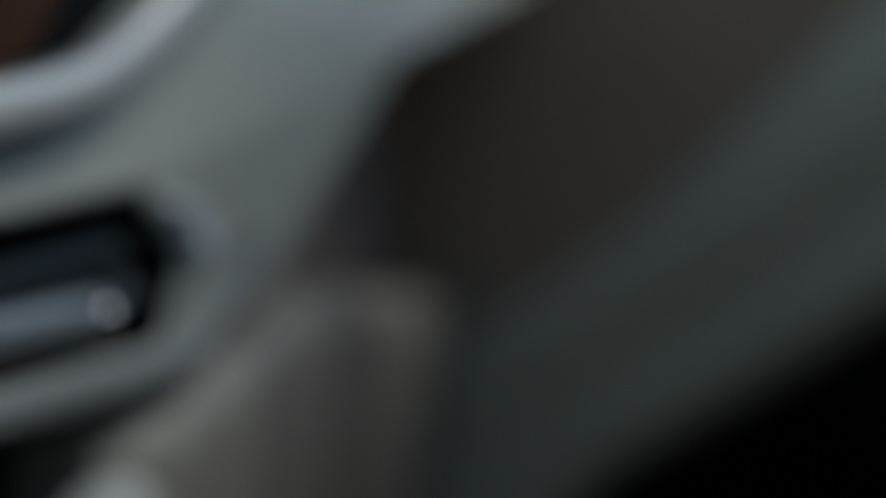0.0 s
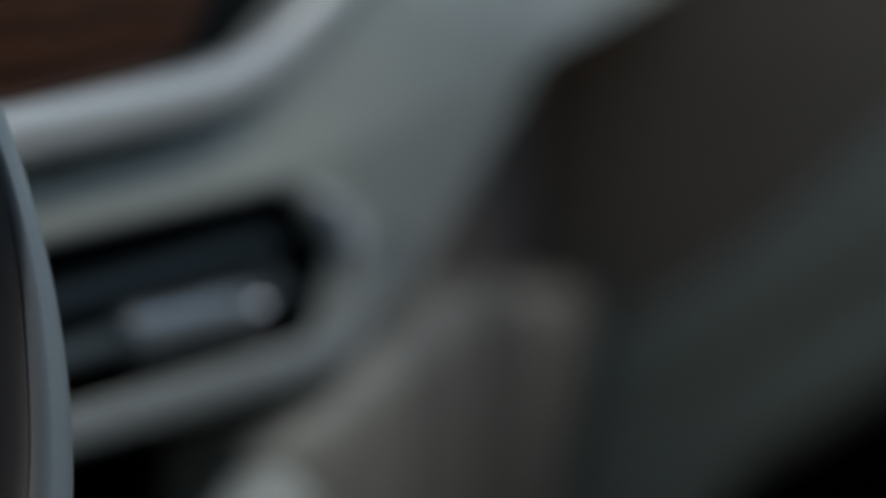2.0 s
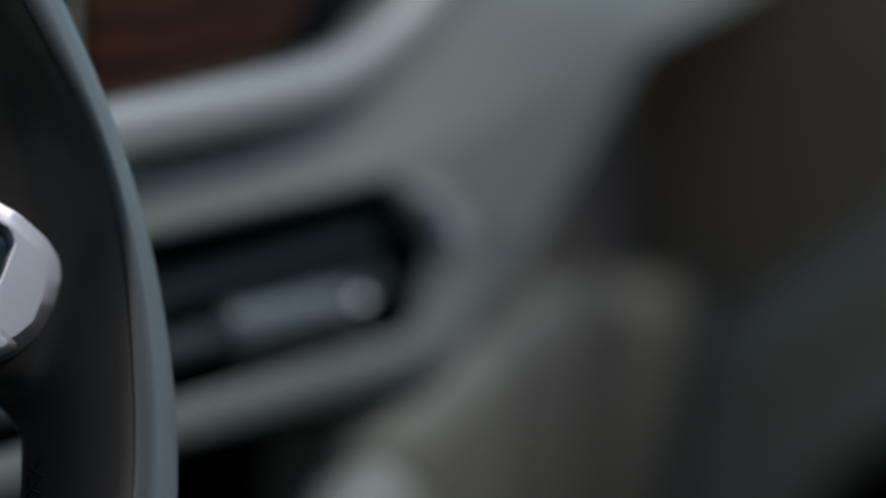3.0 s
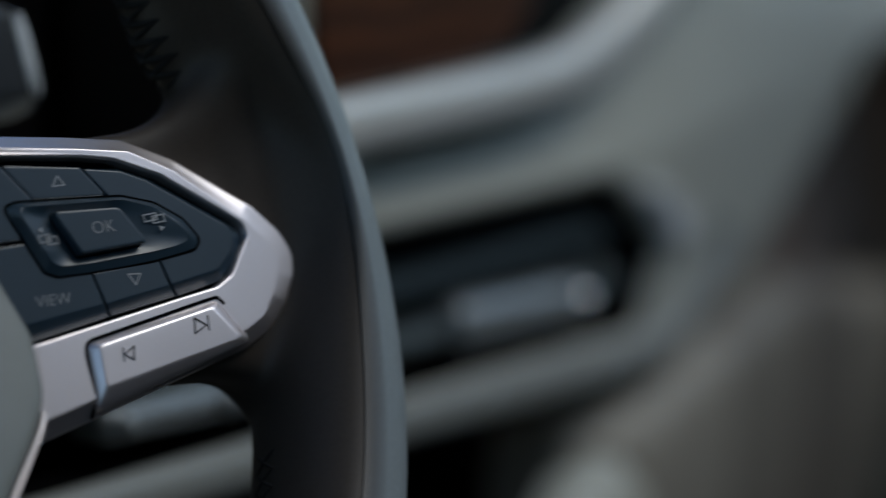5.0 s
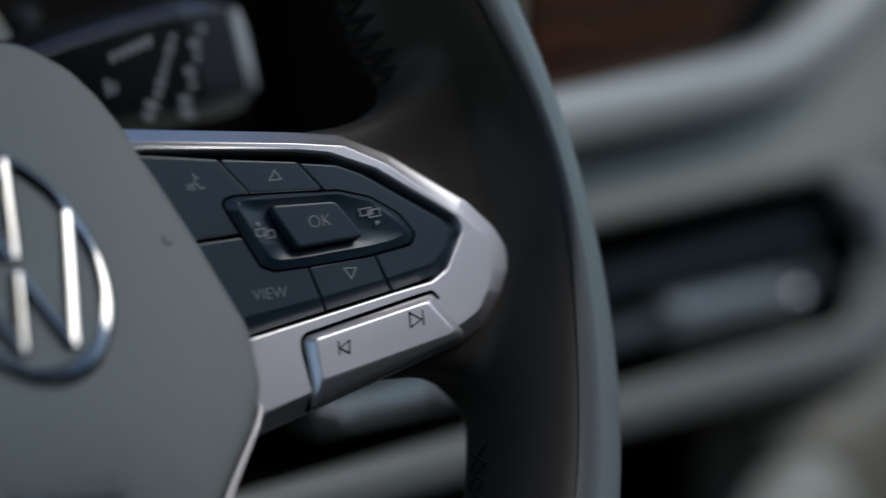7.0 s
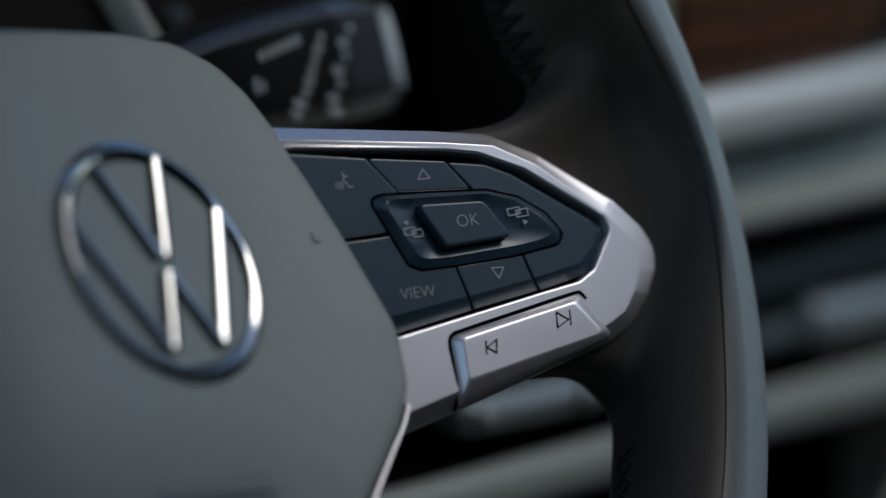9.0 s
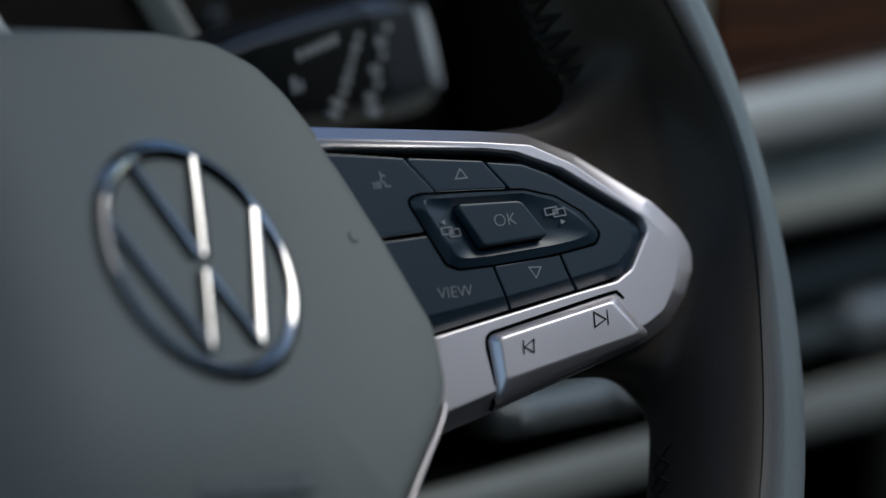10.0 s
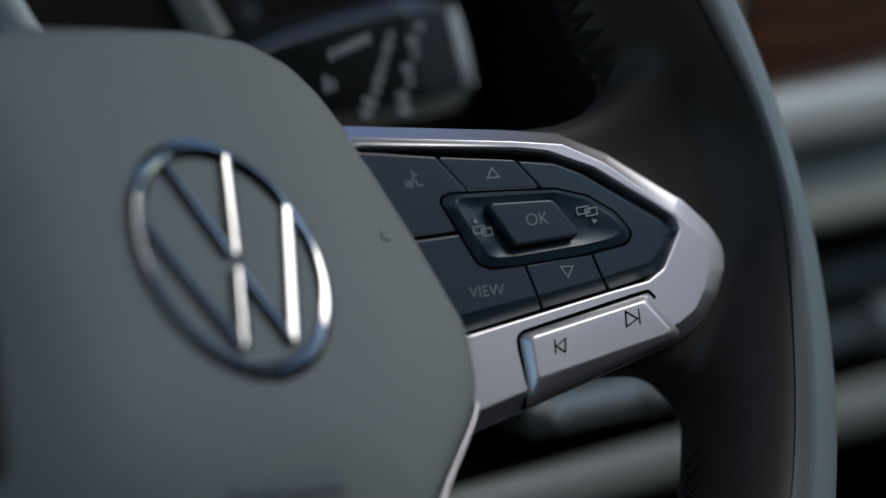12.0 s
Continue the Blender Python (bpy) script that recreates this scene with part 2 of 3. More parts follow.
box("wall_left_rear", (-0.47, -1.7, 0.775), (-0.44, -0.72, 1.22), LINING, "unseen dark wall added beside the rear to block light", "wall")
box("wall_right", (1.12, -1.7, 0.79), (1.16, -0.60, 1.22), LINING, "unseen dark wall added beside the rear to block light", "wall")
box("wall_front", (-0.45, 0.72, 0.0), (1.16, 0.78, 0.80), PIANO, "black bulkhead below the windscreen", "wall")
box("wall_footwell", (-0.46, 0.20, 0.0), (-0.43, 0.78, 0.86), PIANO, "dark trim beside the footwell", "wall")

# unseen pane, added with a tint that dims and blues reflected sky
lean = frame_of((-0.42, 0.695, 0.805), (1, 0, 0), Vector((0, -0.72, 0.42)).normalized(), Vector((0, -0.42, -0.72)).normalized())
pane = finish("windscreen", plate(rounded([(0, 0), (1.54, 0), (1.54, 0.838), (0, 0.838)], 0.04), -0.004, 0.0, 0.001, m=lean), GLASS)
tagged(pane, "unseen windscreen, tinted to dim and blue the reflected sky", "windscreen", kind="structure")


# ---- steering wheel ----
WHEEL = Matrix(((0.9953, 0.0965, -0.0001, 0.0), (-0.0380, 0.3910, -0.9196, 0.0), (-0.0887, 0.9153, 0.3928, 0.70), (0, 0, 0, 1)))
POD_TILT = math.atan(0.38)
POD = frame_of((0.07, 0, -0.006), (math.cos(POD_TILT), 0, math.sin(POD_TILT)), (0, 1, 0), (-math.sin(POD_TILT), 0, math.cos(POD_TILT)))
FACE = Matrix.Rotation(radians(-10.73), 4, "X") @ Matrix.Rotation(radians(1.94), 4, "Y")
RIM_R, RIM_H, RIM_A, RIM_B = 0.183, 0.0297, 0.0171, 0.0235


def bulge(w, b):
    """How far the inner side of the rim stands in: hollow at the spoke, full where the spoke's back runs out."""
    turn = (w - 0.02 + math.pi) % (2 * math.pi) - math.pi
    return 1.06 - 0.84 * math.exp(-(turn / 0.23) ** 2) + 0.75 * math.exp(-((turn - 0.30) / 0.14) ** 2) * min(1.0, max(0.0, -b / 0.012))


def rim_band(start, stop, n, grow=0.0):
    """Part of the rim's section between two angles, carried round the wheel."""
    section = super_section(RIM_A + grow, RIM_B + grow, 2.6, n, start, stop, False)
    if grow:
        tuck = super_section(RIM_A - 0.002, RIM_B - 0.002, 2.6, n, start, stop, False)
        section = [tuck[0]] + section + [tuck[-1]]
    bm = bmesh.new()
    rows = []
    for k in range(144):
        w = 2 * math.pi * k / 144
        reach = [(RIM_R + a * (bulge(w, b) if a < 0 else 1), b) for a, b in section]
        rows.append([bm.verts.new((r * math.cos(w), r * math.sin(w), RIM_H + b)) for r, b in reach])
    for k in range(144):
        a, b = rows[k], rows[(k + 1) % 144]
        for i in range(len(section) - 1):
            bm.faces.new((a[i], a[i + 1], b[i + 1], b[i]))
    return bm


def steering_wheel():
    wheel = thing("steering_wheel", WHEEL, "car steering wheel with black leather rim and grey airbag cover", "steering wheel")
    skin = rim_band(0, 2 * math.pi, 49)
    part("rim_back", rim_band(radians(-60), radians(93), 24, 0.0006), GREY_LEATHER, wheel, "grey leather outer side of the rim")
    # the soft shading from grey to black is put into the colours of narrow strips
    for k, mat in enumerate(SHADING_STEPS):
        part("rim_strip", rim_band(radians(93 + 2.8 * k), radians(95.8 + 2.8 * k), 3, 0.0006 - 0.00007 * k), mat, wheel, "leather strip, one step of the rim's shading put into colour")

    # lacing along the inner seam of the rim: crossed threads, each one a piece, set close to the hollow of the rim
    for k in range(-30, 31):
        at = k * 2.08
        if -27 < at < 13.5:
            continue
        for lean in (1, -1):
            rings = []
            for j in range(9):
                q = -1 + 2 * j / 8
                ang = radians(213 + 25 * q) if at > 0 else radians(200 + 10 * q)
                u = radians(at) + lean * q * 0.0185
                b = RIM_B * math.copysign(abs(math.sin(ang)) ** (2 / 2.6), math.sin(ang))
                a = RIM_A * math.copysign(abs(math.cos(ang)) ** (2 / 2.6), math.cos(ang)) * bulge(u, b)
                mid = Vector(((RIM_R + a) * math.cos(u), (RIM_R + a) * math.sin(u), RIM_H + b))
                thick = (0.0011 if at > 0 else 0.0005) * (1 - 0.6 * q ** 4)
                rings.append([mid + thick * Vector((math.cos(t) * math.cos(u), math.cos(t) * math.sin(u), 0.6 * math.sin(t))) + thick * math.sin(t) * Vector((-math.sin(u), math.cos(u), 0)) for t in (0, 1.05, 2.09, 3.14, 4.19, 5.24)])
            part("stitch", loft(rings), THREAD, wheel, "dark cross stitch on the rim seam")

    # spoke under the key panel, flaring into the rim
    rings = []
    for x, low, high, z, half in ((0.050, -0.060, 0.0415, -0.026, 0.006), (0.075, -0.053, 0.0392, -0.018, 0.007), (0.100, -0.0475, 0.0350, -0.008, 0.007),
                                  (0.118, -0.0445, 0.0322, -0.001, 0.008), (0.130, -0.046, 0.0308, 0.003, 0.009), (0.139, -0.0470, 0.0305, 0.006, 0.010),
                                  (0.147, -0.0478, 0.0325, 0.0080, 0.011), (0.1535, -0.0500, 0.0365, 0.0100, 0.012), (0.159, -0.0545, 0.0440, 0.0115, 0.0125), (0.1635, -0.0660, 0.057, 0.0143, 0.013),
                                  (0.168, -0.080, 0.067, 0.0165, 0.0125), (0.173, -0.076, 0.067, 0.0210, 0.0125), (0.178, -0.066, 0.060, 0.0280, 0.0145),
                                  (0.184, -0.052, 0.050, 0.0345, 0.0155)):
        rings.append((x, low, high, z, half))
    soft = list(zip(smooth_path([r[:3] for r in rings], 5), smooth_path([(r[0], r[3], r[4]) for r in rings], 5)))
    rings = [[Vector((u.x, (u.y + u.z) / 2 + a, v.y + b)) for a, b in super_section((u.z - u.y) / 2, v.z, 4.0, 40)] for u, v in soft]
    # above the key panel the leather rises towards its upper edge
    for ring in rings:
        for p in ring:
            p.z += 0.42 * max(0.0, p.y - 0.016) * min(1.0, max(0.0, (p.x - 0.118) / 0.03)) * min(1.0, max(0.0, (0.186 - p.x) / 0.02))
    # rim and both spokes are covered with one skin of leather, drawn smooth over the joints
    for side in (1, -1):
        spoke = [[Vector((side * v.x, v.y, v.z)) for v in ring] for ring in rings]
        made = wall(skin, spoke)
        skin.faces.new(made[0])
        skin.faces.new(made[-1])
    bmesh.ops.remove_doubles(skin, verts=skin.verts, dist=1e-6)
    bmesh.ops.recalc_face_normals(skin, faces=skin.faces)
    leather = part("rim_leather", skin, LEATHER, wheel, "black leather skin of rim and spokes")
    melt = leather.modifiers.new("melt", "REMESH")
    melt.mode = "VOXEL"
    melt.voxel_size = 0.0016
    melt.use_smooth_shade = True
    relax = leather.modifiers.new("relax", "SMOOTH")
    relax.factor = 0.5
    relax.iterations = 50

    # lower spoke and hub
    rings = []
    for y, half, z in ((-0.050, 0.052, -0.012), (-0.080, 0.040, -0.004), (-0.120, 0.034, 0.008), (-0.150, 0.038, 0.018), (-0.176, 0.050, 0.026)):
        rings.append([Vector((a, y, z + b)) for a, b in super_section(half, 0.009, 3.5, 28)])
    part("lower_spoke", loft(rings), SATIN, wheel, "satin silver lower spoke")
    part("hub", loft([[Vector((0.062 * k * math.cos(t), 0.062 * k * math.sin(t) - 0.005, z)) for t in [i * math.pi / 20 for i in range(40)]]
                      for k, z in ((0.8, -0.085), (1.0, -0.07), (1.0, -0.02))]), PIANO, wheel, "black hub behind the airbag cover")

    # airbag cover, bowed away to the driver's left and below
    def bow(x, y):
        return 0.0185 * (max(0.0, -x - 0.036) / 0.05) ** 2 + 0.014 * (max(0.0, -y - 0.038) / 0.05) ** 2 * min(1.0, max(0.0, (0.055 - x) / 0.045))

    corners = mm((-5, 73), (24, 72.5), (44, 69.5), (56.5, 61), (62.5, 50.8), (66.8, 38), (74, 1), (78, -27), (74.5, -45), (66, -56), (45, -76), (26, -92), (0, -95),
                 (-30, -94), (-66, -84), (-98, -66), (-112, -36), (-108, 5), (-96, 45), (-76, 67), (-45, 73))
    outline = rounded(corners, 0.02, 6)
    rings = []
    for s, z in ((0.02, 0), (0.15, 0), (0.3, -0.0001), (0.45, -0.0003), (0.6, -0.0006), (0.75, -0.0009), (0.86, -0.0013), (0.93, -0.0018)):
        rings.append([Vector((*(p * s), z - 0.0006)) for p in outline])
    for k in range(1, 7):
        w = math.pi / 2 * k / 6
        rings.append([Vector((*p, -0.0026 - 0.005 * (1 - math.cos(w)))) for p in offset(outline, -0.0045 * (1 - math.sin(w)))])
    rings.append([Vector((*p, -0.03)) for p in offset(outline, 0.001)])
    for ring in rings[:-1]:
        for v in ring:
            v.z += 0.0085 * (max(0.0, v.x - 0.034) / 0.042) ** 2 - bow(v.x, v.y)
    part("airbag_cover", loft(rings, m=FACE), COVER, wheel, "grey soft-touch airbag cover", 60)
    edge = smooth_path([(x * 0.001, y * 0.001, z * 0.001) for x, y, z in ((73, -49, 0.2), (69, -54.5, -1), (56, -67.5, -5), (46.5, -77, -7), (27, -94, -9), (8, -98, -10))], 6)
    bm = sweep(edge, super_section(0.0009, 0.0014, 2.2, 12), (0, 0, 1))
    bm.transform(FACE)
    part("cover_trim", bm, SATIN, wheel, "thin silver edge under the airbag cover", 60)
    for k, wide in enumerate((4.6, 1.4, 4.6, 4.6, 4.8, 4.8)):
        x = -26 + 6.9 * k
        part("cover_mark", bars([mm((x, -61.6 - 0.3 * k), (x + wide * 0.6, -61.7 - 0.3 * k))], 0.0052, -0.0040 - bow(0.001 * x, -0.0625), -0.0009 - bow(0.001 * x, -0.0625), FACE), EMBOSS, wheel, "faint embossed stroke of writing")
    dot = [Vector((0.0019 * math.cos(k * math.pi / 8), 0.0019 * math.sin(k * math.pi / 8))) for k in range(16)]
    lean = FACE @ Matrix.Translation((0.0625, 0.0033, 0.0022)) @ Matrix.Rotation(radians(-11), 4, "Y")
    part("cover_mark", plate(dot, -0.001, 0.0004, 0.0003, m=lean), COVER, wheel, "small raised dot")

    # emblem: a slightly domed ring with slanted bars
    def domed(bm):
        for v in bm.verts:
            v.co.z += 0.0005 * (1 - (v.co.x ** 2 + v.co.y ** 2) / 0.034 ** 2)
        bm.transform(FACE @ Matrix.Translation((0, 0.0004, 0)))
        return bm

    bm = bmesh.new()
    ring = super_section(0.0025, 0.0011, 1.1, 20)
    rows = [[bm.verts.new(((0.0330 + a) * math.cos(w), (0.0330 + a) * math.sin(w), b)) for a, b in ring] for w in [i * math.pi / 48 for i in range(96)]]
    for i in range(96):
        for j in range(20):
            bm.faces.new((rows[i - 1][j], rows[i - 1][j - 1], rows[i][j - 1], rows[i][j]))
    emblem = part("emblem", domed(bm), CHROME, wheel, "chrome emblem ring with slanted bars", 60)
    for line in (mm((-12.6, 30), (-0.9, 0.8)), mm((12.6, 30), (0.9, 0.8)), mm((-29.2, 13.6), (-10.2, -25.6)), mm((29.2, 13.6), (10.2, -25.6)),
                 mm((-9.6, -25.4), (-0.6, -3.8)), mm((9.6, -25.4), (0.6, -3.8))):
        path = [Vector((*line[0], 0)).lerp(Vector((*line[1], 0)), k / 8) for k in range(9)]
        part("bar", domed(sweep(path, super_section(0.0025, 0.0011, 1.1, 20), (0, 0, 1))), CHROME, emblem, "", 60)

    key_panel(wheel)
    return wheel


def facet_key(name, foot, face, z0, z1, z2, mat, parent, label="", soft=0.00035, sharp=28):
    """A key body: walls from z0 up to its foot line at z1, sloped sides up to its face at z2, and a softened edge round the face."""
    foot = [(*c[:2], c[2] if len(c) > 2 else 0.0006) for c in foot]
    face = [(*c[:2], c[2] if len(c) > 2 else 0.0006) for c in face]
    low, top = rounded(foot, 0.001, 4, True), rounded(face, 0.001, 4, True)
    inner = offset(top, -soft)
    rings = [[Vector((*p, z0)) for p in low], [Vector((*p, z1)) for p in low]]
    rings.append([Vector((*p.lerp(q, 0.12), z1 + (z2 - z1) * 0.10)) for p, q in zip(low, top)])
    rings.append([Vector((*p.lerp(q, 0.92), z1 + (z2 - z1) * 0.86)) for p, q in zip(low, top)])
    rings.append([Vector((*p.lerp(q, 0.3), z2 - 0.25 * soft)) for p, q in zip(top, inner)])
    rings.append([Vector((*p, z2)) for p in inner])
    rings.append([Vector((*p, z2)) for p in offset(inner, -0.0002)])
    return part(name, loft(rings, m=POD), mat, parent, label, sharp)


def around(poly, centre, n=112):
    """The outline met by n rays from a point inside it."""
    out, c = [], Vector(centre)
    for k in range(n):
        w = 2 * math.pi * k / n
        d = Vector((math.cos(w), math.sin(w)))
        best = 0.0
        for i in range(len(poly)):
            a, e = poly[i - 1] - c, poly[i] - poly[i - 1]
            den = d.x * e.y - d.y * e.x
            if abs(den) < 1e-12:
                continue
            t, u = (a.x * e.y - a.y * e.x) / den, (a.x * d.y - a.y * d.x) / den
            if -1e-6 <= u <= 1 + 1e-6:
                best = max(best, t)
        out.append(c + d * best)
    return out


def key_panel(wheel):
    """The silver key panel of one spoke with all its keys."""
    outer = mm((-30, 43.0, 6), (-3.6, 38.6), (46.6, 30.0), (63.8, 26.6, 9), (77.8, 18.2, 10), (98, -0.8, 25), (105.2, -10.0, 12), (107.7, -16.8, 9), (106.1, -22.9, 10), (101.3, -30.8, 12), (95.2, -37.8, 12), (86.6, -41.4, 14),
               (42.8, -49.4), (28.7, -52.2), (14.9, -54.6, 8), (2, -57.4, 8), (-14, -68, 8), (-30, -60, 8))
    inner = mm((-14, 32.2), (-1.2, 30), (47, 22.4), (56.4, 20.2, 6), (70.5, 13.2, 6), (93.6, -5.0, 4), (94.2, -9.0, 3), (85.2, -19.5, 5), (79.0, -22.2, 5), (65.8, -23.2), (16.6, -27.9, 1.5), (-14, -29.6, 1))
    hole = rounded(inner, 0.002)
    bm = plate(rounded(outer, 0.003, 8), -0.012, 0.0022, 0.0044, [hole], 6, None, True, 0.0008, (0.0050, 0.0052))
    for v in bm.verts:
        # a flatter bevel round the tip, and the end under the airbag cover bent back
        if v.co.z > -0.006:
            q = min(1.0, max(0.0, (v.co.x - 0.066) / 0.034)) * min(1.0, max(0.0, (v.co.y + 0.046) / 0.020))
            v.co.z = 0.0022 - (0.0022 - v.co.z) * (1 - 0.97 * q * q * (3 - 2 * q))
        v.co.z -= 0.5 * max(0.0, -0.001 - v.co.x)
    bm.transform(POD)
    bezel = part("bezel", bm, SATIN, wheel, "satin silver frame round the keys", 60)
    part("key_bed", plate(offset(hole, 0.0005), -0.009, -0.0026, 0.0002, m=POD), WELL, bezel, "black bed under the keys")

    # keys: the lower ones stand out with a broad sloped front
    low, foot, upper = -0.006, -0.0012, 0.0010
    shape = mm((-12, 30.3), (-0.5, 28.5), (20.2, 24.3), (27.5, 13.3), (23.5, 2.3), (-12, 3.1))
    facet_key("key", shape, shape, low, upper - 0.0005, upper, KEY, bezel, "black key with a voice symbol")
    shape = mm((20.9, 24.2), (45.4, 19.8), (51.5, 10.5), (28.1, 13.1))
    facet_key("key", shape, shape, low, upper - 0.0005, upper, KEY, bezel, "black key with an upward triangle")
    facet_key("key", mm((46.1, 19.9), (59.2, 18.0, 5), (67.6, 13.6, 4), (93.0, -5.6, 3.4), (93.6, -9.6, 3), (89.6, -15.4, 3), (83.2, -20.2, 4), (67.0, -22.2, 0.8), (63.5, -11.3, 0.8), (52.1, 10.4, 0.6)),
              mm((46.1, 19.4), (58.4, 16.8, 5), (66.0, 12.8, 4), (88.8, -5.0, 3.4), (90.4, -8.6, 3), (87.8, -12.9, 3), (81.8, -17.4, 4), (64.7, -19.1, 0.8), (63.3, -11.3, 0.8), (52.1, 10.4, 0.6)),
              low, foot, upper, KEY, bezel, "large black key at the panel's end", 0.0004)
    facet_key("key", mm((-12, 1.9), (37.4, 0.4), (40.0, -11.2), (43.0, -24.1), (17.6, -26.6), (-12, -28.6)),
              mm((-12, 1.9), (37.4, 0.4), (39.9, -11.2), (41.4, -20.7), (15.5, -22.2), (-12, -23.8)), low, foot, upper, KEY, bezel, "black key with the word VIEW")
    facet_key("key", mm((40.6, -11.2), (62.9, -11.2), (66.4, -22.1), (43.6, -24.0)), mm((40.5, -11.2), (62.7, -11.2), (64.1, -19.2), (42.0, -20.8)),
              low, foot, upper, KEY, bezel, "black key with a downward triangle")

    # rocker: a raised body whose face falls away towards the middle key
    low_edge = rounded(mm((18.0, 12.3, 2), (22.5, 12.9, 3), (56.3, 9.3, 6), (66.4, 5.6, 5), (74.2, -0.5, 4), (78.2, -7.4, 2), (75.6, -10.0, 2), (61.2, -11.0, 6), (39.5, -10.7, 6), (29.0, -10.2, 2.5), (25.3, -8.2, 2)), 0.002)
    part("key_gap", plate(offset(low_edge, 0.0006), 0.0, upper + 0.0002, 0.0001, m=POD), WELL, bezel)
    top_edge = rounded(mm((20.6, 11.3, 1.6), (55.4, 8.2, 6), (65.0, 4.4, 5), (72.0, -1.4, 4), (75.6, -6.8, 1.5), (73.4, -8.0, 2), (61.0, -8.5, 6), (39.3, -8.3, 6), (30.0, -7.7, 2), (27.6, -6.2, 2)), 0.002)
    key_edge = rounded(mm((30.4, 8.4, 1.6), (53.2, 6.5, 3), (59.8, -6.3, 1.5), (36.2, -6.4, 2)), 0.001)
    mid = (0.045, 0.001)
    a, b, c = around(low_edge, mid), around(top_edge, mid), around(key_edge, mid)

    def height(p):
        return 0.0026 + 0.0009 * min(1.0, max(0.0, (0.036 - p.x) / 0.014)) - 0.0005 * min(1.0, max(0.0, (-0.003 - p.y) / 0.004))

    rings = [[Vector((*p, -0.006)) for p in a], [Vector((*p, 0.0011)) for p in a], [Vector((*p.lerp(q, 0.55), 0.0011 + 0.6 * (height(q) - 0.0011))) for p, q in zip(a, b)],
             [Vector((*p.lerp(q, 0.92), height(q) - 0.0002)) for p, q in zip(a, b)], [Vector((*p.lerp(q, 0.02), height(p))) for p, q in zip(b, c)]]
    for k in (0.08, 0.2, 0.4, 0.6, 0.8, 0.95, 1.0):
        rings.append([Vector((*p.lerp(q, k), height(p) + (0.0014 - height(p)) * (k * k * (3 - 2 * k) * 0.4 + 0.6 * k))) for p, q in zip(b, c)])
    rings.append([Vector((*p, -0.002)) for p in c])
    rocker = part("rocker", loft(rings, m=POD), KEY, bezel, "raised black rocker dished round the middle key", 40)
    part("key_gap", plate(offset(key_edge, 0.0003), -0.002, 0.0011, 0.0001, m=POD), WELL, rocker)
    ok = facet_key("middle_key", mm((31.1, 7.9, 1.0), (52.8, 5.9, 3), (59.0, -5.8, 0.9), (36.8, -5.7, 1.6)), mm((31.4, 7.6, 1.0), (52.5, 5.6, 3), (58.5, -5.5, 0.9), (37.0, -5.3, 1.6)),
                   0.0005, 0.0040, 0.0047, KEY, rocker, "raised black key with the letters OK", 0.0003)

    def in_pod(x, y, z, turn=0.0, tilt=0.0):
        return POD @ Matrix.Translation((x, y, z)) @ Matrix.Rotation(radians(tilt), 4, "Y") @ Matrix.Rotation(radians(turn), 4, "Z")

    thin = 0.00003
    part("writing", writing("OK", 0.0053, in_pod(0.0457, 0.0008, 0.00475, -3), thin), PRINT, ok, "grey letters OK")
    part("writing", writing("VIEW", 0.0048, in_pod(0.0258, -0.0166, upper + 0.00005, -4), thin), PRINT, bezel, "grey word VIEW")
    stroke = 0.00038
    part("symbol", bars([mm((35.3, 15.8), (39.2, 15.6), (37.6, 18.5), (35.3, 15.8))], stroke, upper, upper + 0.00006, POD), PRINT, bezel, "grey triangle outline")
    part("symbol", bars([mm((51.6, -13.4), (55.6, -13.9), (53.2, -16.8), (51.6, -13.4))], stroke, upper, upper + 0.00006, POD), PRINT, bezel, "grey triangle outline")
    part("symbol", bars([mm((11.6, 21.4), (11.9, 20.4), (12.9, 20.0)), mm((11.9, 20.4), (11.4, 18.8), (12.4, 18.0), (12.6, 16.9), (14.1, 16.9)), mm((10.6, 18.6), (10.9, 17.8), (10.7, 16.8)),
                         mm((9.7, 18.6), (10.0, 17.8), (9.8, 16.9)), mm((8.8, 18.5), (9.0, 17.8), (8.9, 17.1))], stroke, upper, upper + 0.00006, POD), PRINT, bezel, "grey talking-head symbol")
    for x, y, z, tilt, side in ((0.0284, 0.0006, 0.00305, 9, -1), (0.0643, 0.0012, 0.00262, -3, 1)):
        lines = [mm((-3.4, 1.3), (0.6, 1.3), (0.6, -0.7), (-3.4, -0.7), (-3.4, 1.3)), mm((-0.8, 0.5), (3.0, 0.5), (3.0, -1.6), (-0.8, -1.6), (-0.8, 0.5)), mm((-1.3, -0.7), (1.3, 0.5))]
        tx, ty = (1.6, -3.4) if side > 0 else (-2.2, 2.9)
        m = in_pod(x, y, z, 0, tilt)
        bm = bars(lines, stroke, 0, 0.00008, m)
        tip = [bm.verts.new(m @ Vector((0.001 * u, 0.001 * v, 0.00008))) for u, v in ((tx - 0.8 * side, ty + 0.8), (tx + 0.8 * side, ty), (tx - 0.8 * side, ty - 0.8))]
        bm.faces.new(tip)
        part("symbol", bm, PRINT, rocker, "grey symbol of two screens and an arrow")

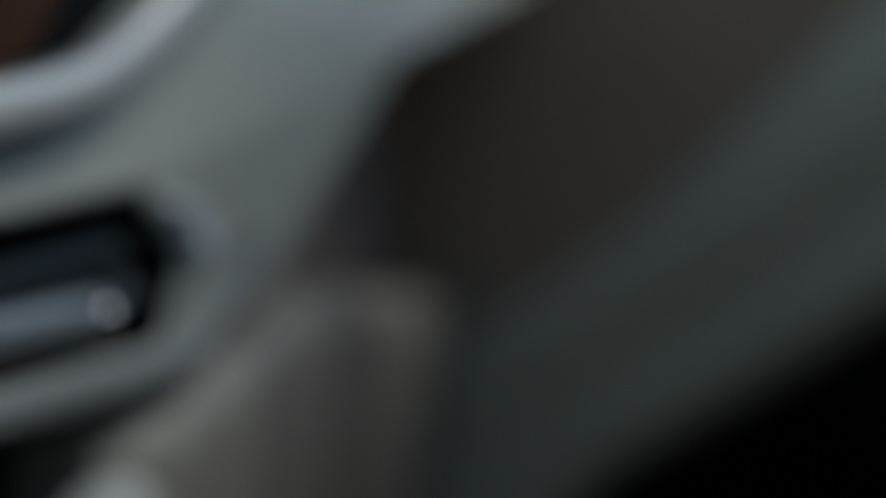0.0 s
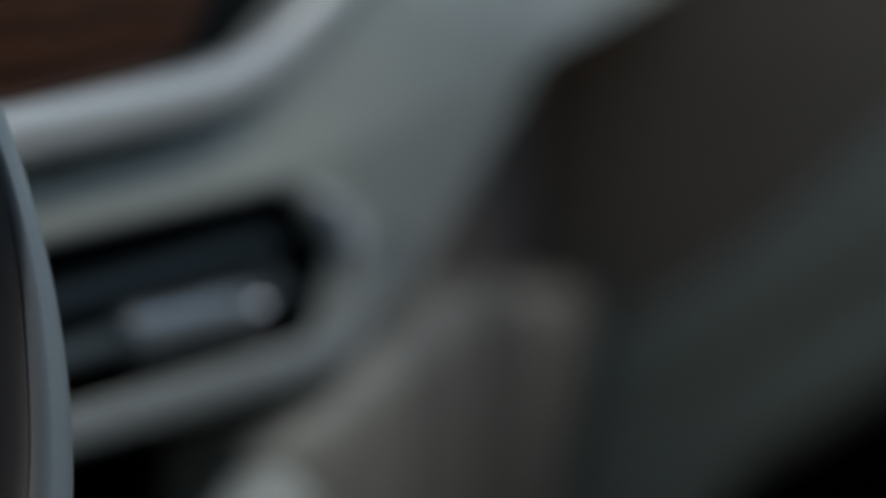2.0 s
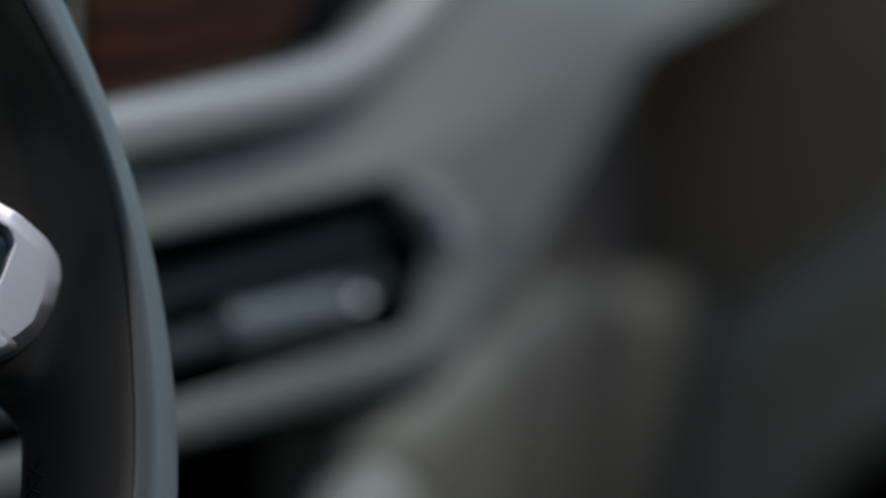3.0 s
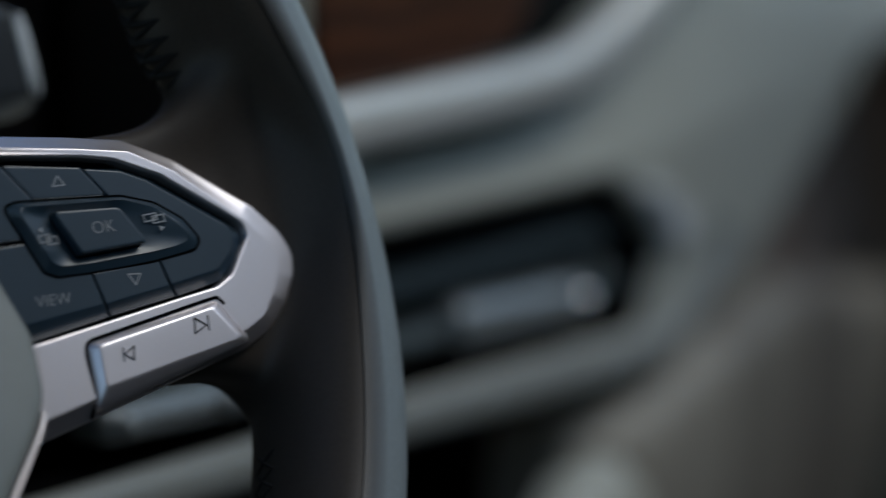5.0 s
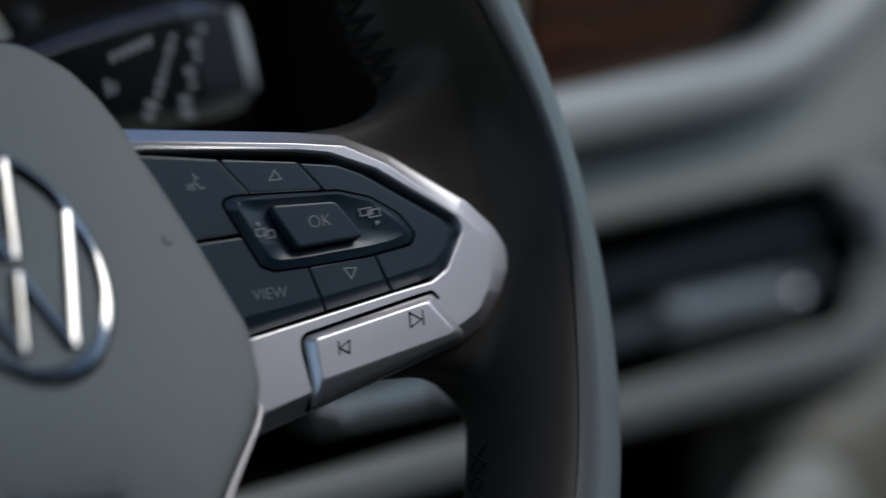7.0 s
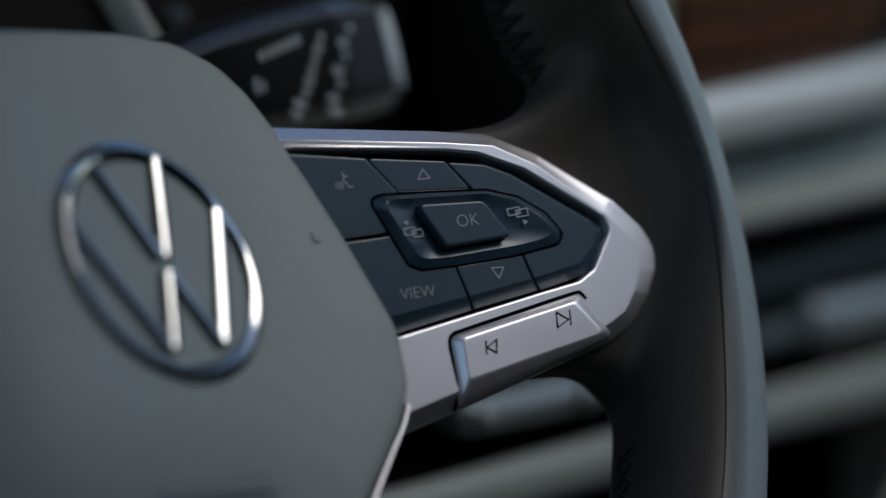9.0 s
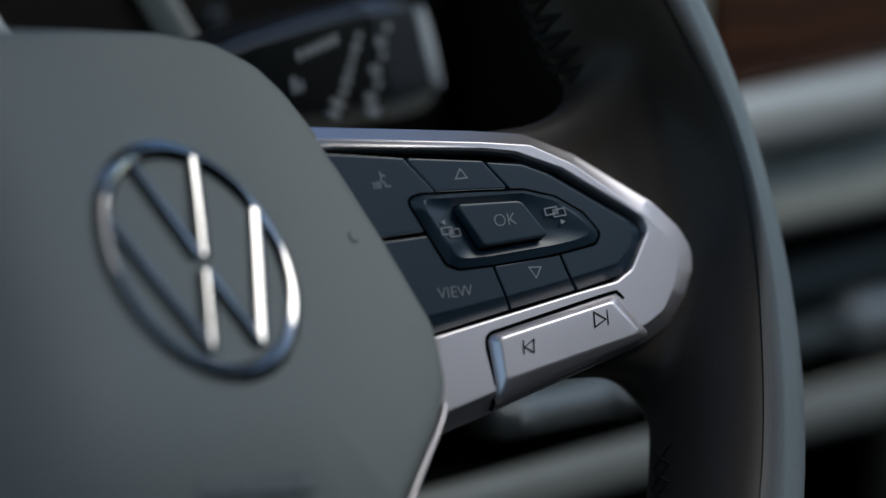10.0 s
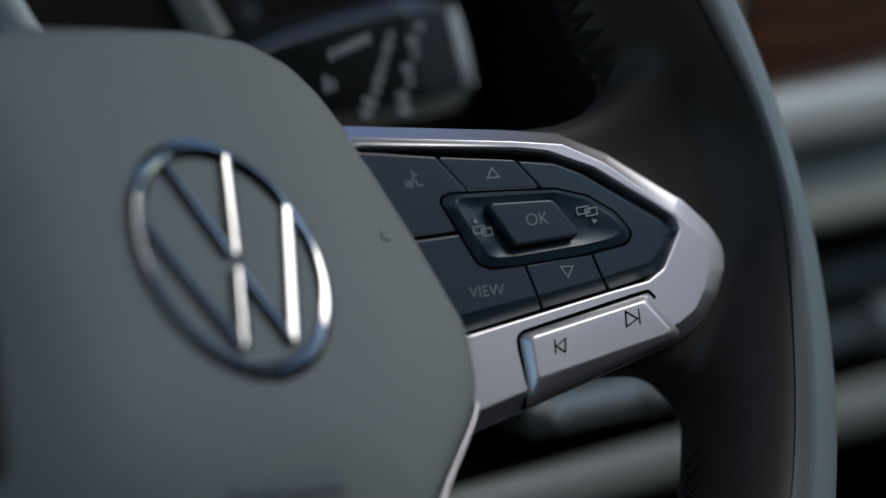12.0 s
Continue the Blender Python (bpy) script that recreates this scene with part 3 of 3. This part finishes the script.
    # silver skip key below the panel, with the dark joint along its edge
    joint = smooth_path([(x * 0.001, y * 0.001, z * 0.001) for x, y, z in ((29.2, -51.6, -2.0), (29.9, -48.6, 0.5), (30.4, -45.5, 2.0), (30.6, -40, 2.25), (30.9, -33.5, 2.25), (32.6, -30.5, 2.25), (38, -29.6, 2.25), (56, -27.6, 2.25),
                                                                           (75.6, -25.5, 2.25), (78.2, -26.0, 2.25), (79.6, -27.8, 2.1))], 5)
    bm = sweep(joint, super_section(0.00055, 0.00022, 2.5, 10), (0, 0, 1))
    bm.transform(POD)
    part("key_gap", bm, WELL, bezel)
    rings = []
    for corners, z in ((((31.2, -30.9, 2.4), (77.4, -26.2, 2.6), (85.8, -40.2, 1.6), (29.6, -50.6, 1.6)), -0.004), (((31.2, -30.9, 2.4), (77.4, -26.2, 2.6), (85.8, -40.2, 1.6), (29.6, -50.6, 1.6)), 0.0016),
                       (((31.5, -31.1, 2.4), (77.1, -26.4, 2.6), (85.4, -40.0, 1.6), (29.9, -50.0, 1.6)), 0.0025), (((32.2, -31.5, 2.2), (76.3, -26.9, 2.4), (84.0, -39.7, 1.5), (30.8, -48.2, 1.5)), 0.0034),
                       (((33.9, -32.3, 1.8), (74.2, -28.1, 2.0), (81.2, -39.1, 1.2), (32.3, -45.2, 1.2)), 0.0046), (((34.4, -32.7, 1.6), (73.6, -28.6, 1.8), (80.5, -38.8, 1.0), (32.8, -44.5, 1.0)), 0.0048),
                       (((34.9, -33.1, 1.6), (73.1, -29.0, 1.6), (79.9, -38.5, 1.0), (33.4, -43.9, 1.0)), 0.0048)):
        rings.append([Vector((*p, z)) for p in rounded(mm(*corners), 0.001, 5, True)])
    skip = part("skip_key", loft(rings, m=POD), SATIN, bezel, "satin silver skip key with sloped edges", 50)
    top = 0.0048
    part("symbol", bars([mm((44.9, -34.6), (41.2, -36.3), (43.8, -38.4), (44.9, -34.6)), mm((41.3, -34.5), (40.5, -38.2))], 0.00036, top, top + 0.00006, POD), INK, skip, "black previous-track symbol")
    part("symbol", bars([mm((66.8, -30.3), (70.2, -33.0), (65.9, -34.7), (66.8, -30.3)), mm((71.3, -30.5), (70.6, -34.6))], 0.00036, top, top + 0.00006, POD), INK, skip, "black next-track symbol")

    # the whole panel falls away towards its tip
    for ob in [bezel] + list(bezel.children_recursive):
        ob.data.transform(POD.inverted())
        for v in ob.data.vertices:
            fall = 0.6 * max(0.0, v.co.x - 0.035) ** 2 - 0.0010
            v.co += Vector((0.568, 0.160, -1.0)) * fall
        ob.data.transform(POD)
        ob.data.update()


steering_wheel()


# ---- column, stalk and cluster ----
def wiper_stalk():
    stalk = thing("wiper_stalk", Matrix.Translation((0.02, 0.095, 0.716)), "black wiper stalk with pale printed symbols behind the wheel", "stalk")

    def section(h, d):
        """Flat face towards the driver, a bevel along the top, round below; (up, back)."""
        return rounded([(-h, -0.45 * d, 0.5 * h), (-0.4 * h, -d, 0.6 * h), (h - 0.0036, -d, 0.0010), (h, -d + 0.0046, 0.0010), (h, d, 0.4 * h), (-h, d, 0.5 * h)], 0.002, 4, True)

    rings = []
    for x, z, h, d in ((0.0, -0.004, 0.011, 0.009), (0.04, -0.001, 0.0135, 0.0105), (0.075, 0.0045, 0.0172, 0.0120), (0.10, 0.0070, 0.0190, 0.0125), (0.130, 0.0088, 0.0203, 0.0125), (0.158, 0.0100, 0.0209, 0.0125)):
        rings.append([Vector((x - 0.38 * p.x * (x / 0.158), p.y, z + p.x)) for p in section(h, d)])
    part("arm", loft(rings), STALK, stalk, "", 30)
    rings = []
    for x, k in ((0.1585, 0.985), (0.1600, 1.0), (0.1775, 1.0), (0.1830, 0.96), (0.1878, 0.88), (0.1908, 0.75), (0.1928, 0.52), (0.1935, 0.2)):
        rings.append([Vector((x - 0.38 * p.x * k, p.y * k, 0.0100 - 0.0015 * (1 - k) + p.x * k)) for p in section(0.0209, 0.0127)])
    part("end_cap", loft(rings), STALK_CAP, stalk, "greyer glossy end cap", 30)
    # pale bars stand in for the streak of light on the cap
    for x, wide in ((0.1818, 0.0011), (0.1848, 0.0016)):
        path = [Vector((x - 0.38 * (z - 0.010), -0.0124, z)) for z in [0.0275 - 0.0035 * k for k in range(9)]]
        part("cap_rib", sweep(path, super_section(wide, 0.0007, 2.2, 12), (0, -1, 0), [0.3, 0.8, 1, 1, 1, 0.9, 0.7, 0.5, 0.2]), PALE, stalk, "pale bar painted as the gleam on the end cap", 60)
    front = frame_of((0, 0, 0), (1, 0, 0), (0, 0, 1), (0, -1, 0))
    marks = [(0.1165 + 0.0042 * k, 0.0176 + 0.0008 * k, 10, 0.0030, 0.0036) for k in range(5)]
    marks += [(0.1455 - 0.0015 * k - (0.0016 if k > 5 else 0), 0.0208 - 0.0034 * k, -20, (0.0030, 0.0044, 0.0030, 0.0038, 0.0048, 0.0038, 0.0066, 0.0050)[k], 0.0024) for k in range(8)]
    marks += [(0.1588 - 0.0012 * k + 0.0012 * (-1) ** k, 0.0222 - 0.0044 * k, -14, (0.0036, 0.0050, 0.0030, 0.0052, 0.0034, 0.0050, 0.0064)[k], 0.0028) for k in range(7)]
    marks += [(0.1138, 0.0085, 15, 0.0026, 0.0060), (0.1172, 0.0080, 15, 0.0020, 0.0040)]
    for x, z, turn, w, h in marks:
        mark = rounded([(-w / 2, -h / 2), (w / 2, -h / 2), (w / 2, h / 2), (-w / 2, h / 2)], 0.0012, 3)
        part("symbol", plate(mark, 0.0105, 0.0129, 0.0002, m=front @ Matrix.Translation((x, z, 0)) @ Matrix.Rotation(radians(turn), 4, "Z")), FADED, stalk)
    return stalk


wiper_stalk()
column = thing("steering_column", Matrix.Translation((0, 0.12, 0.66)), "black steering column shroud behind the wheel", "column")
rings = [[Vector((a * k, y, b * k + 0.35 * -y)) for a, b in super_section(0.075, 0.06, 2.8, 32)] for y, k in ((-0.045, 0.86), (-0.035, 1.0), (0.06, 1.05), (0.25, 1.1))]
part("shroud", loft(rings), PIANO, column)

cluster = thing("instrument_cluster", Matrix.Translation((0, 0.15, 0.78)), "dark instrument cluster under a hood, with pale trim strips", "instrument cluster")
part("hood", plate(rounded([(-0.19, -0.12), (0.30, -0.12), (0.31, 0.04), (0.27, 0.07), (-0.15, 0.07), (-0.20, 0.04)], 0.03), -0.12, 0.0, 0.01, m=facing(0.0)), HOOD, cluster)
for x0, z0, w, mat in ((0.0425, 0.773, 0.012, PALE), (0.1275, 0.764, 0.0065, TRIM)):
    path = [Vector((x0 + 0.030 * k / 4, -0.003, z0 - 0.78 - 0.040 * k / 4)) for k in range(5)]
    part("trim_strip", sweep(path, super_section(w / 2, 0.006, 2.0, 18), (0.2, -1, 1.0)), mat, cluster, "pale trim strip")

knob = [[Vector((0.1685 + r * math.cos(w), y - 0.15, 0.7375 - 0.78 + r * math.sin(w))) for w in [k * math.pi / 12 for k in range(24)]] for y, r in ((0.152, 0.0045), (0.146, 0.0045), (0.1445, 0.0038), (0.1438, 0.0022))]
part("reset_button", loft(knob), STALK_CAP, cluster, "small dark reset button")


# ---- dashboard ----
# the dash is drawn face on at y = 0.12 and set into the car a little smaller
INTO_CAR = Matrix.Translation((-0.047, -0.0445, 0.0689)) @ Matrix.Scale(0.92, 4)
dash = thing("dashboard", INTO_CAR @ Matrix.Translation((0.5, 0.12, 0.40)), "grey dashboard with a wood inlay and pale trim", "dashboard")
HOME = Matrix.Translation((-0.5, -0.12, -0.40))
VENT_A = [(0.455, 0.6200, 0.006), (0.688, 0.6145, 0.008), (0.735, 0.576, 0.012), (0.716, 0.539, 0.012), (0.455, 0.553, 0.006)]
VENT_B = [(0.225, 0.625, 0.006), (0.425, 0.6155, 0.006), (0.425, 0.549, 0.006), (0.225, 0.562, 0.006)]
panel_edge = [(0.42, 0.80), (0.42, 0.650), (0.20, 0.660), (0.20, 0.5485), (0.27, 0.5445), (0.322, 0.5420), (0.377, 0.5389), (0.42, 0.5365), (0.50, 0.532), (0.70, 0.518, 0.03), (0.750, 0.518, 0.03), (0.830, 0.540, 0.05), (0.942, 0.613, 0.06), (0.99, 0.644, 0.04), (1.10, 0.658, 0.05), (1.24, 0.672), (1.24, 0.80)]
bm = plate(rounded(panel_edge, 0.01), -0.05, 0.0, 0.010, [rounded(VENT_A, 0.006), rounded(VENT_B, 0.006)], 5, HOME @ facing(0.12), True, 0.008)
for v in bm.verts:
    v.co.y += 0.75 * max(0.0, v.co.z - 0.262)
part("panel", bm, PANEL, dash, "grey soft dash panel")
# dark plate added to keep the panel's lit side wall out of view
part("panel_end", plate(rounded([(0.398, 0.653), (0.4175, 0.653), (0.4175, 0.797), (0.398, 0.797)], 0.004), -0.10, 0.001, 0.003, m=HOME @ facing(0.12)), HOOD, dash, "dark filler added over the panel's lit side")
path = smooth_path([(x - 0.5, -0.004, z - 0.40) for x, z in ((0.415, 0.672), (0.45, 0.672), (0.50, 0.6715), (0.60, 0.672), (0.65, 0.679), (0.70, 0.697), (0.78, 0.737), (0.90, 0.80))])
part("upper_trim", sweep(path, super_section(0.0125, 0.009, 2.6, 18), (0, -1, 0)), TRIM, dash, "pale satin trim strip")
path = smooth_path([(x - 0.5, -0.002, z - 0.40) for x, z in ((0.21, 0.5560), (0.27, 0.5525), (0.322, 0.5498), (0.377, 0.5469), (0.42, 0.5445), (0.50, 0.5405), (0.62, 0.533), (0.70, 0.528), (0.745, 0.5325), (0.78, 0.553), (0.80, 0.575))])
part("lower_trim", sweep(path, super_section(0.0095, 0.008, 2.6, 18), (0, -1, 0)), material("grey_lip_plastic", (0.25, 0.255, 0.23), 0.5, grain=0.3, size=650, cells=True), dash, "rounded grey lower lip")
part("wood_inlay", plate(rounded([(0.425, 0.687), (0.565, 0.687), (0.60, 0.71), (0.615, 0.77), (0.425, 0.77)], 0.01), 0.0, 0.004, 0.002, m=HOME @ facing(0.12)), WOOD, dash, "dark glossy walnut inlay")
part("inlay_gap", plate(rounded([(0.565, 0.687), (0.62, 0.688), (0.66, 0.706), (0.74, 0.745), (0.80, 0.79), (0.60, 0.79)], 0.006), 0.0, 0.0025, 0.001, m=HOME @ facing(0.12)), PIANO, dash, "black gap beside the inlay")
rings = [[Vector((x, y, z)) for y, z in ((0.12, 0.80), (0.125, 0.815), (0.15, 0.825), (0.60, 0.86), (0.74, 0.84), (0.74, 0.78), (0.17, 0.78))] for x in (0.36, 1.24)]
part("top_pad", loft(rings, m=HOME), BROWN, dash, "dark dash top")
rings = [[Vector((x, y, z)) for y, z in ((0.345, 0.80), (0.35, 0.835), (0.60, 0.86), (0.74, 0.84), (0.74, 0.78), (0.345, 0.78))] for x in (-0.42, 0.358)]
part("cowl", loft(rings, m=HOME), BROWN, dash, "dark dash top behind the cluster")
part("lower_body", plate(rounded([(-0.42, 0.0), (0.78, 0.0), (0.78, 0.78), (-0.42, 0.78)], 0.02), -0.30, 0.0, 0.01, m=HOME @ facing(0.24)), PIANO, dash, "black lower dash body")
part("end_body", plate(rounded([(0.785, 0.0), (1.24, 0.0), (1.24, 0.78), (0.785, 0.78)], 0.02), -0.30, 0.0, 0.01, m=HOME @ facing(0.235)), material("taupe_brown_leather", (0.36, 0.285, 0.24), 0.6, grain=0.4, size=600, cells=True, spec=0.2), dash, "brown dash end")
# dark strip for the gap below the trim and the shadow in it
path = smooth_path([(x - 0.5, -0.001, z - 0.40) for x, z in ((0.47, 0.6575), (0.50, 0.657), (0.61, 0.6575), (0.658, 0.665), (0.712, 0.684), (0.79, 0.724), (0.91, 0.788))])
part("groove", sweep(path, super_section(0.0016, 0.0016, 2.2, 10), (0, -1, 0)), WELL, dash, "dark strip for the gap under the trim and its shadow")


def air_vent(corners, slats, knob_x, label):
    vent = thing("air_vent", INTO_CAR @ Matrix.Translation((0.5, 0.12, 0.58)), label, "air vent", "dash vents")
    m = Matrix.Translation((-0.5, -0.12, -0.58)) @ facing(0.12)
    edge = rounded(corners, 0.006)
    part("frame", plate(offset(edge, -0.0002), -0.055, -0.004, 0.003, [offset(edge, -0.0022)], 3, m), WELL, vent, "dark inner frame")
    part("duct", plate(edge, -0.075, -0.056, 0.002, m=m), WELL, vent, "black duct")
    xs = [c[0] for c in corners]
    lo, hi = min(xs) + 0.004, max(xs) - 0.004
    for z, fall, half, tip, mat in slats:
        rings = []
        for x, up in ((lo, 0.0), (hi - tip, -fall)):
            rings.append([Vector((x - 0.5, 0.016 + 0.012 * c - 0.003 * s, z + up - 0.58 + half * s + 0.005 * c)) for c, s in [(math.cos(t), math.sin(t)) for t in [k * math.pi / 10 for k in range(20)]]])
        slat = part("slat", loft(rings), mat, vent)
    def tip(x, z, y, r):
        """A small bead added at the end of a sliding knob to carry its highlight."""
        rings = [[Vector((x - 0.5 + r * c * math.cos(w), y - r * h, z - 0.58 + r * c * math.sin(w))) for w in [k * math.pi / 10 for k in range(20)]] for c, h in ((1.0, -0.6), (1.0, 0.0), (0.87, 0.5), (0.5, 0.87), (0.1, 0.99))]
        return loft(rings)

    if knob_x:
        # bevelled corner whose highlight is put into its pale colour
        corner = rounded([(0.705, 0.612), (0.728, 0.607), (0.757, 0.590), (0.755, 0.570), (0.741, 0.576), (0.724, 0.592)], 0.006)
        part("frame_corner", plate(corner, -0.004, 0.007, 0.006, seg=4, m=m), PALE, vent, "bevelled frame corner, its highlight put into a pale colour")
        k = plate(rounded([(knob_x, 0.5815), (knob_x + 0.12, 0.5735), (knob_x + 0.122, 0.552), (knob_x, 0.559)], 0.010), -0.022, 0.002, 0.009, seg=5, m=m)
        knob = part("knob", k, KNOB, slat, "pale sliding knob")
        beads = ((0.650, 0.5635, 0.0075),)
    else:
        k = plate(rounded([(0.292, 0.5865), (0.372, 0.5815), (0.374, 0.5660), (0.292, 0.5715)], 0.007), -0.018, 0.001, 0.007, seg=5, m=m)
        knob = part("knob", k, KNOB, slat, "pale sliding knob")
        beads = ((0.3665, 0.5742, 0.006), (0.300, 0.5790, 0.005))
    for x, z, r in beads:
        part("bead", tip(x, z, -0.001, r), POLISHED if knob_x else KNOB, knob, "small bead added to carry the knob's highlight")
    return vent


air_vent(VENT_A, ((0.594, 0.006, 0.0090, 0.042, SLAT), (0.572, 0.006, 0.0065, 0.030, LIT_SLAT)), 0.543, "grey dash air vent with slats and a pale knob")
air_vent(VENT_B, ((0.601, 0.030, 0.0110, 0.0, LIT_SLAT),), 0, "grey dash air vent half hidden behind the wheel")

glove = thing("glovebox", INTO_CAR @ Matrix.Translation((0.80, 0.11, 0.38)), "beige curved glovebox lid below the dash panel", "glovebox")


def lid_piece(x0, x1, n, left, right):
    """A stretch of the curved lid; left and right say which of its ends are rounded off."""
    line = smooth_path([(0.60, 0.500, 0), (0.70, 0.5035, 0), (0.77, 0.5155, 0), (0.865, 0.528, 0), (0.92, 0.530, 0), (0.965, 0.5235, 0), (1.02, 0.5090, 0), (1.12, 0.490, 0), (1.20, 0.475, 0), (1.30, 0.455, 0)], 12)
    rows = []
    for k in range(n + 1):
        x = x0 + (x1 - x0) * k / n
        from_end = min(k if left else n, n - k if right else n)
        end = (1.0, 0.45, 0.15)[from_end] if from_end < 3 else 0.0
        y = 0.107 + 0.30 * max(0, x - 0.74) ** 2 + 0.016 * end
        i = max(j for j in range(len(line) - 1) if line[j].x <= x)
        top = line[i].y + (line[i + 1].y - line[i].y) * (x - line[i].x) / (line[i + 1].x - line[i].x) - (0.008 if left else 0.024) * end
        rows.append([Vector((x - 0.80, y - 0.11 + d, z - 0.38)) for z, d in ((0.20, 0.05), (0.34, 0.016), (0.42, 0.004), (top - 0.03, 0.0), (top - 0.014, 0.002), (top - 0.006, 0.006), (top - 0.002, 0.012), (top, 0.020))]
                    + [Vector((x - 0.80, y - 0.060, top - 0.38)), Vector((x - 0.80, y - 0.040, 0.20 - 0.38))])
    return loft(rows)


# light falling off along the lid is put into three darkening colours
LID_HALF_SHADE = material("lid_half_shade_plastic", (0.25, 0.22, 0.176), 0.52, grain=0.35, size=650, cells=True, spread=0.1)
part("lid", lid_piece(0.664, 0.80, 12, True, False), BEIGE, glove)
part("lid_middle", lid_piece(0.80, 0.90, 8, False, False), LID_HALF_SHADE, glove, "middle of the lid, half shaded by its colour")
part("lid_end", lid_piece(0.90, 1.00, 9, False, True), LID_SHADE, glove, "end of the lid, shade put into its colour")
# the side cover takes the lid's middle tone
part("side_cover", lid_piece(1.006, 1.255, 18, True, False), LID_HALF_SHADE, glove, "greige cover beside the lid")
part("box", plate(rounded([(-0.14, -0.17), (0.38, -0.17), (0.38, 0.08), (-0.14, 0.08)], 0.02), -0.10, -0.005, 0.004, m=facing(0.10)), PIANO, glove, "black box behind the lid")

console = thing("centre_console", INTO_CAR @ Matrix.Translation((0.45, 0.10, 0.30)), "pale grey centre console edge below the vents", "console")
path = smooth_path([(0.02, -0.06, 0.09), (0.08, -0.03, 0.150), (0.14, -0.01, 0.172), (0.185, 0.0, 0.172), (0.205, 0.0, 0.142), (0.215, 0.0, 0.09)])
part("rail", sweep(path, super_section(0.022, 0.02, 2.6, 20), (0, -1, 0.4)), PANEL, console)


# ---- passenger door ----
door = thing("passenger_door", Matrix.Translation((1.12, 0.0, 0.0)), "closed passenger door with dark trim and a slanted grey pad", "car door")
side = Matrix(((0, 0, -1, 0), (1, 0, 0, 0), (0, 1, 0, 0), (0, 0, 0, 1)))
part("trim_panel", plate(rounded([(-1.68, 0.02), (0.75, 0.02), (0.75, 0.79), (-1.68, 0.79)], 0.03), -0.05, 0.0, 0.02, m=side), BROWN, door, "dark leather door trim")
upper = smooth_path([(y, z, 0) for y, z in ((0.185, 0.24), (0.175, 0.33), (0.164, 0.400), (0.142, 0.452), (0.094, 0.490), (0.030, 0.540), (-0.030, 0.600), (-0.090, 0.664), (-0.150, 0.730))], 4)
lower = smooth_path([(y, z, 0) for y, z in ((0.120, 0.25), (0.072, 0.335), (0.036, 0.386), (-0.004, 0.418), (-0.044, 0.447), (-0.108, 0.492), (-0.176, 0.540), (-0.256, 0.600), (-0.336, 0.663))], 4)
profile = ((0.0, -0.004), (0.0, 0.004), (0.06, 0.018), (0.14, 0.030), (0.24, 0.038), (0.34, 0.038), (0.45, 0.031), (0.56, 0.023), (0.66, 0.023), (0.76, 0.031), (0.86, 0.030), (0.95, 0.018), (1.0, 0.002), (1.0, -0.004))
shelf = (-0.004, 0.010, 0.016, 0.020, 0.023, 0.025, 0.027, 0.029, 0.031, 0.033, 0.033, 0.028, 0.014, -0.004)
rings = []
for k, (a, b) in enumerate(zip(upper, lower)):
    front = max(0.0, 1 - 1.7 * k / (len(upper) - 1))
    rings.append([Vector((-(front * low + (1 - front) * 0.62 * lift), *(a.lerp(b, q)).xy)) for (q, lift), low in zip(profile, shelf)])
part("pad", loft(rings), DOOR_GREY, door, "slanted grey leather pad with a rolled ridge", 80)
part("pocket", plate(rounded([(0.30, 0.04), (0.13, 0.235), (0.074, 0.330), (0.038, 0.382), (-0.044, 0.443), (-0.108, 0.488), (-0.256, 0.596), (-0.40, 0.705), (-1.2, 0.70), (-1.2, 0.04)], 0.02), 0.0, 0.012, 0.006, m=side), WELL, door, "black sheet over the door below the pad")
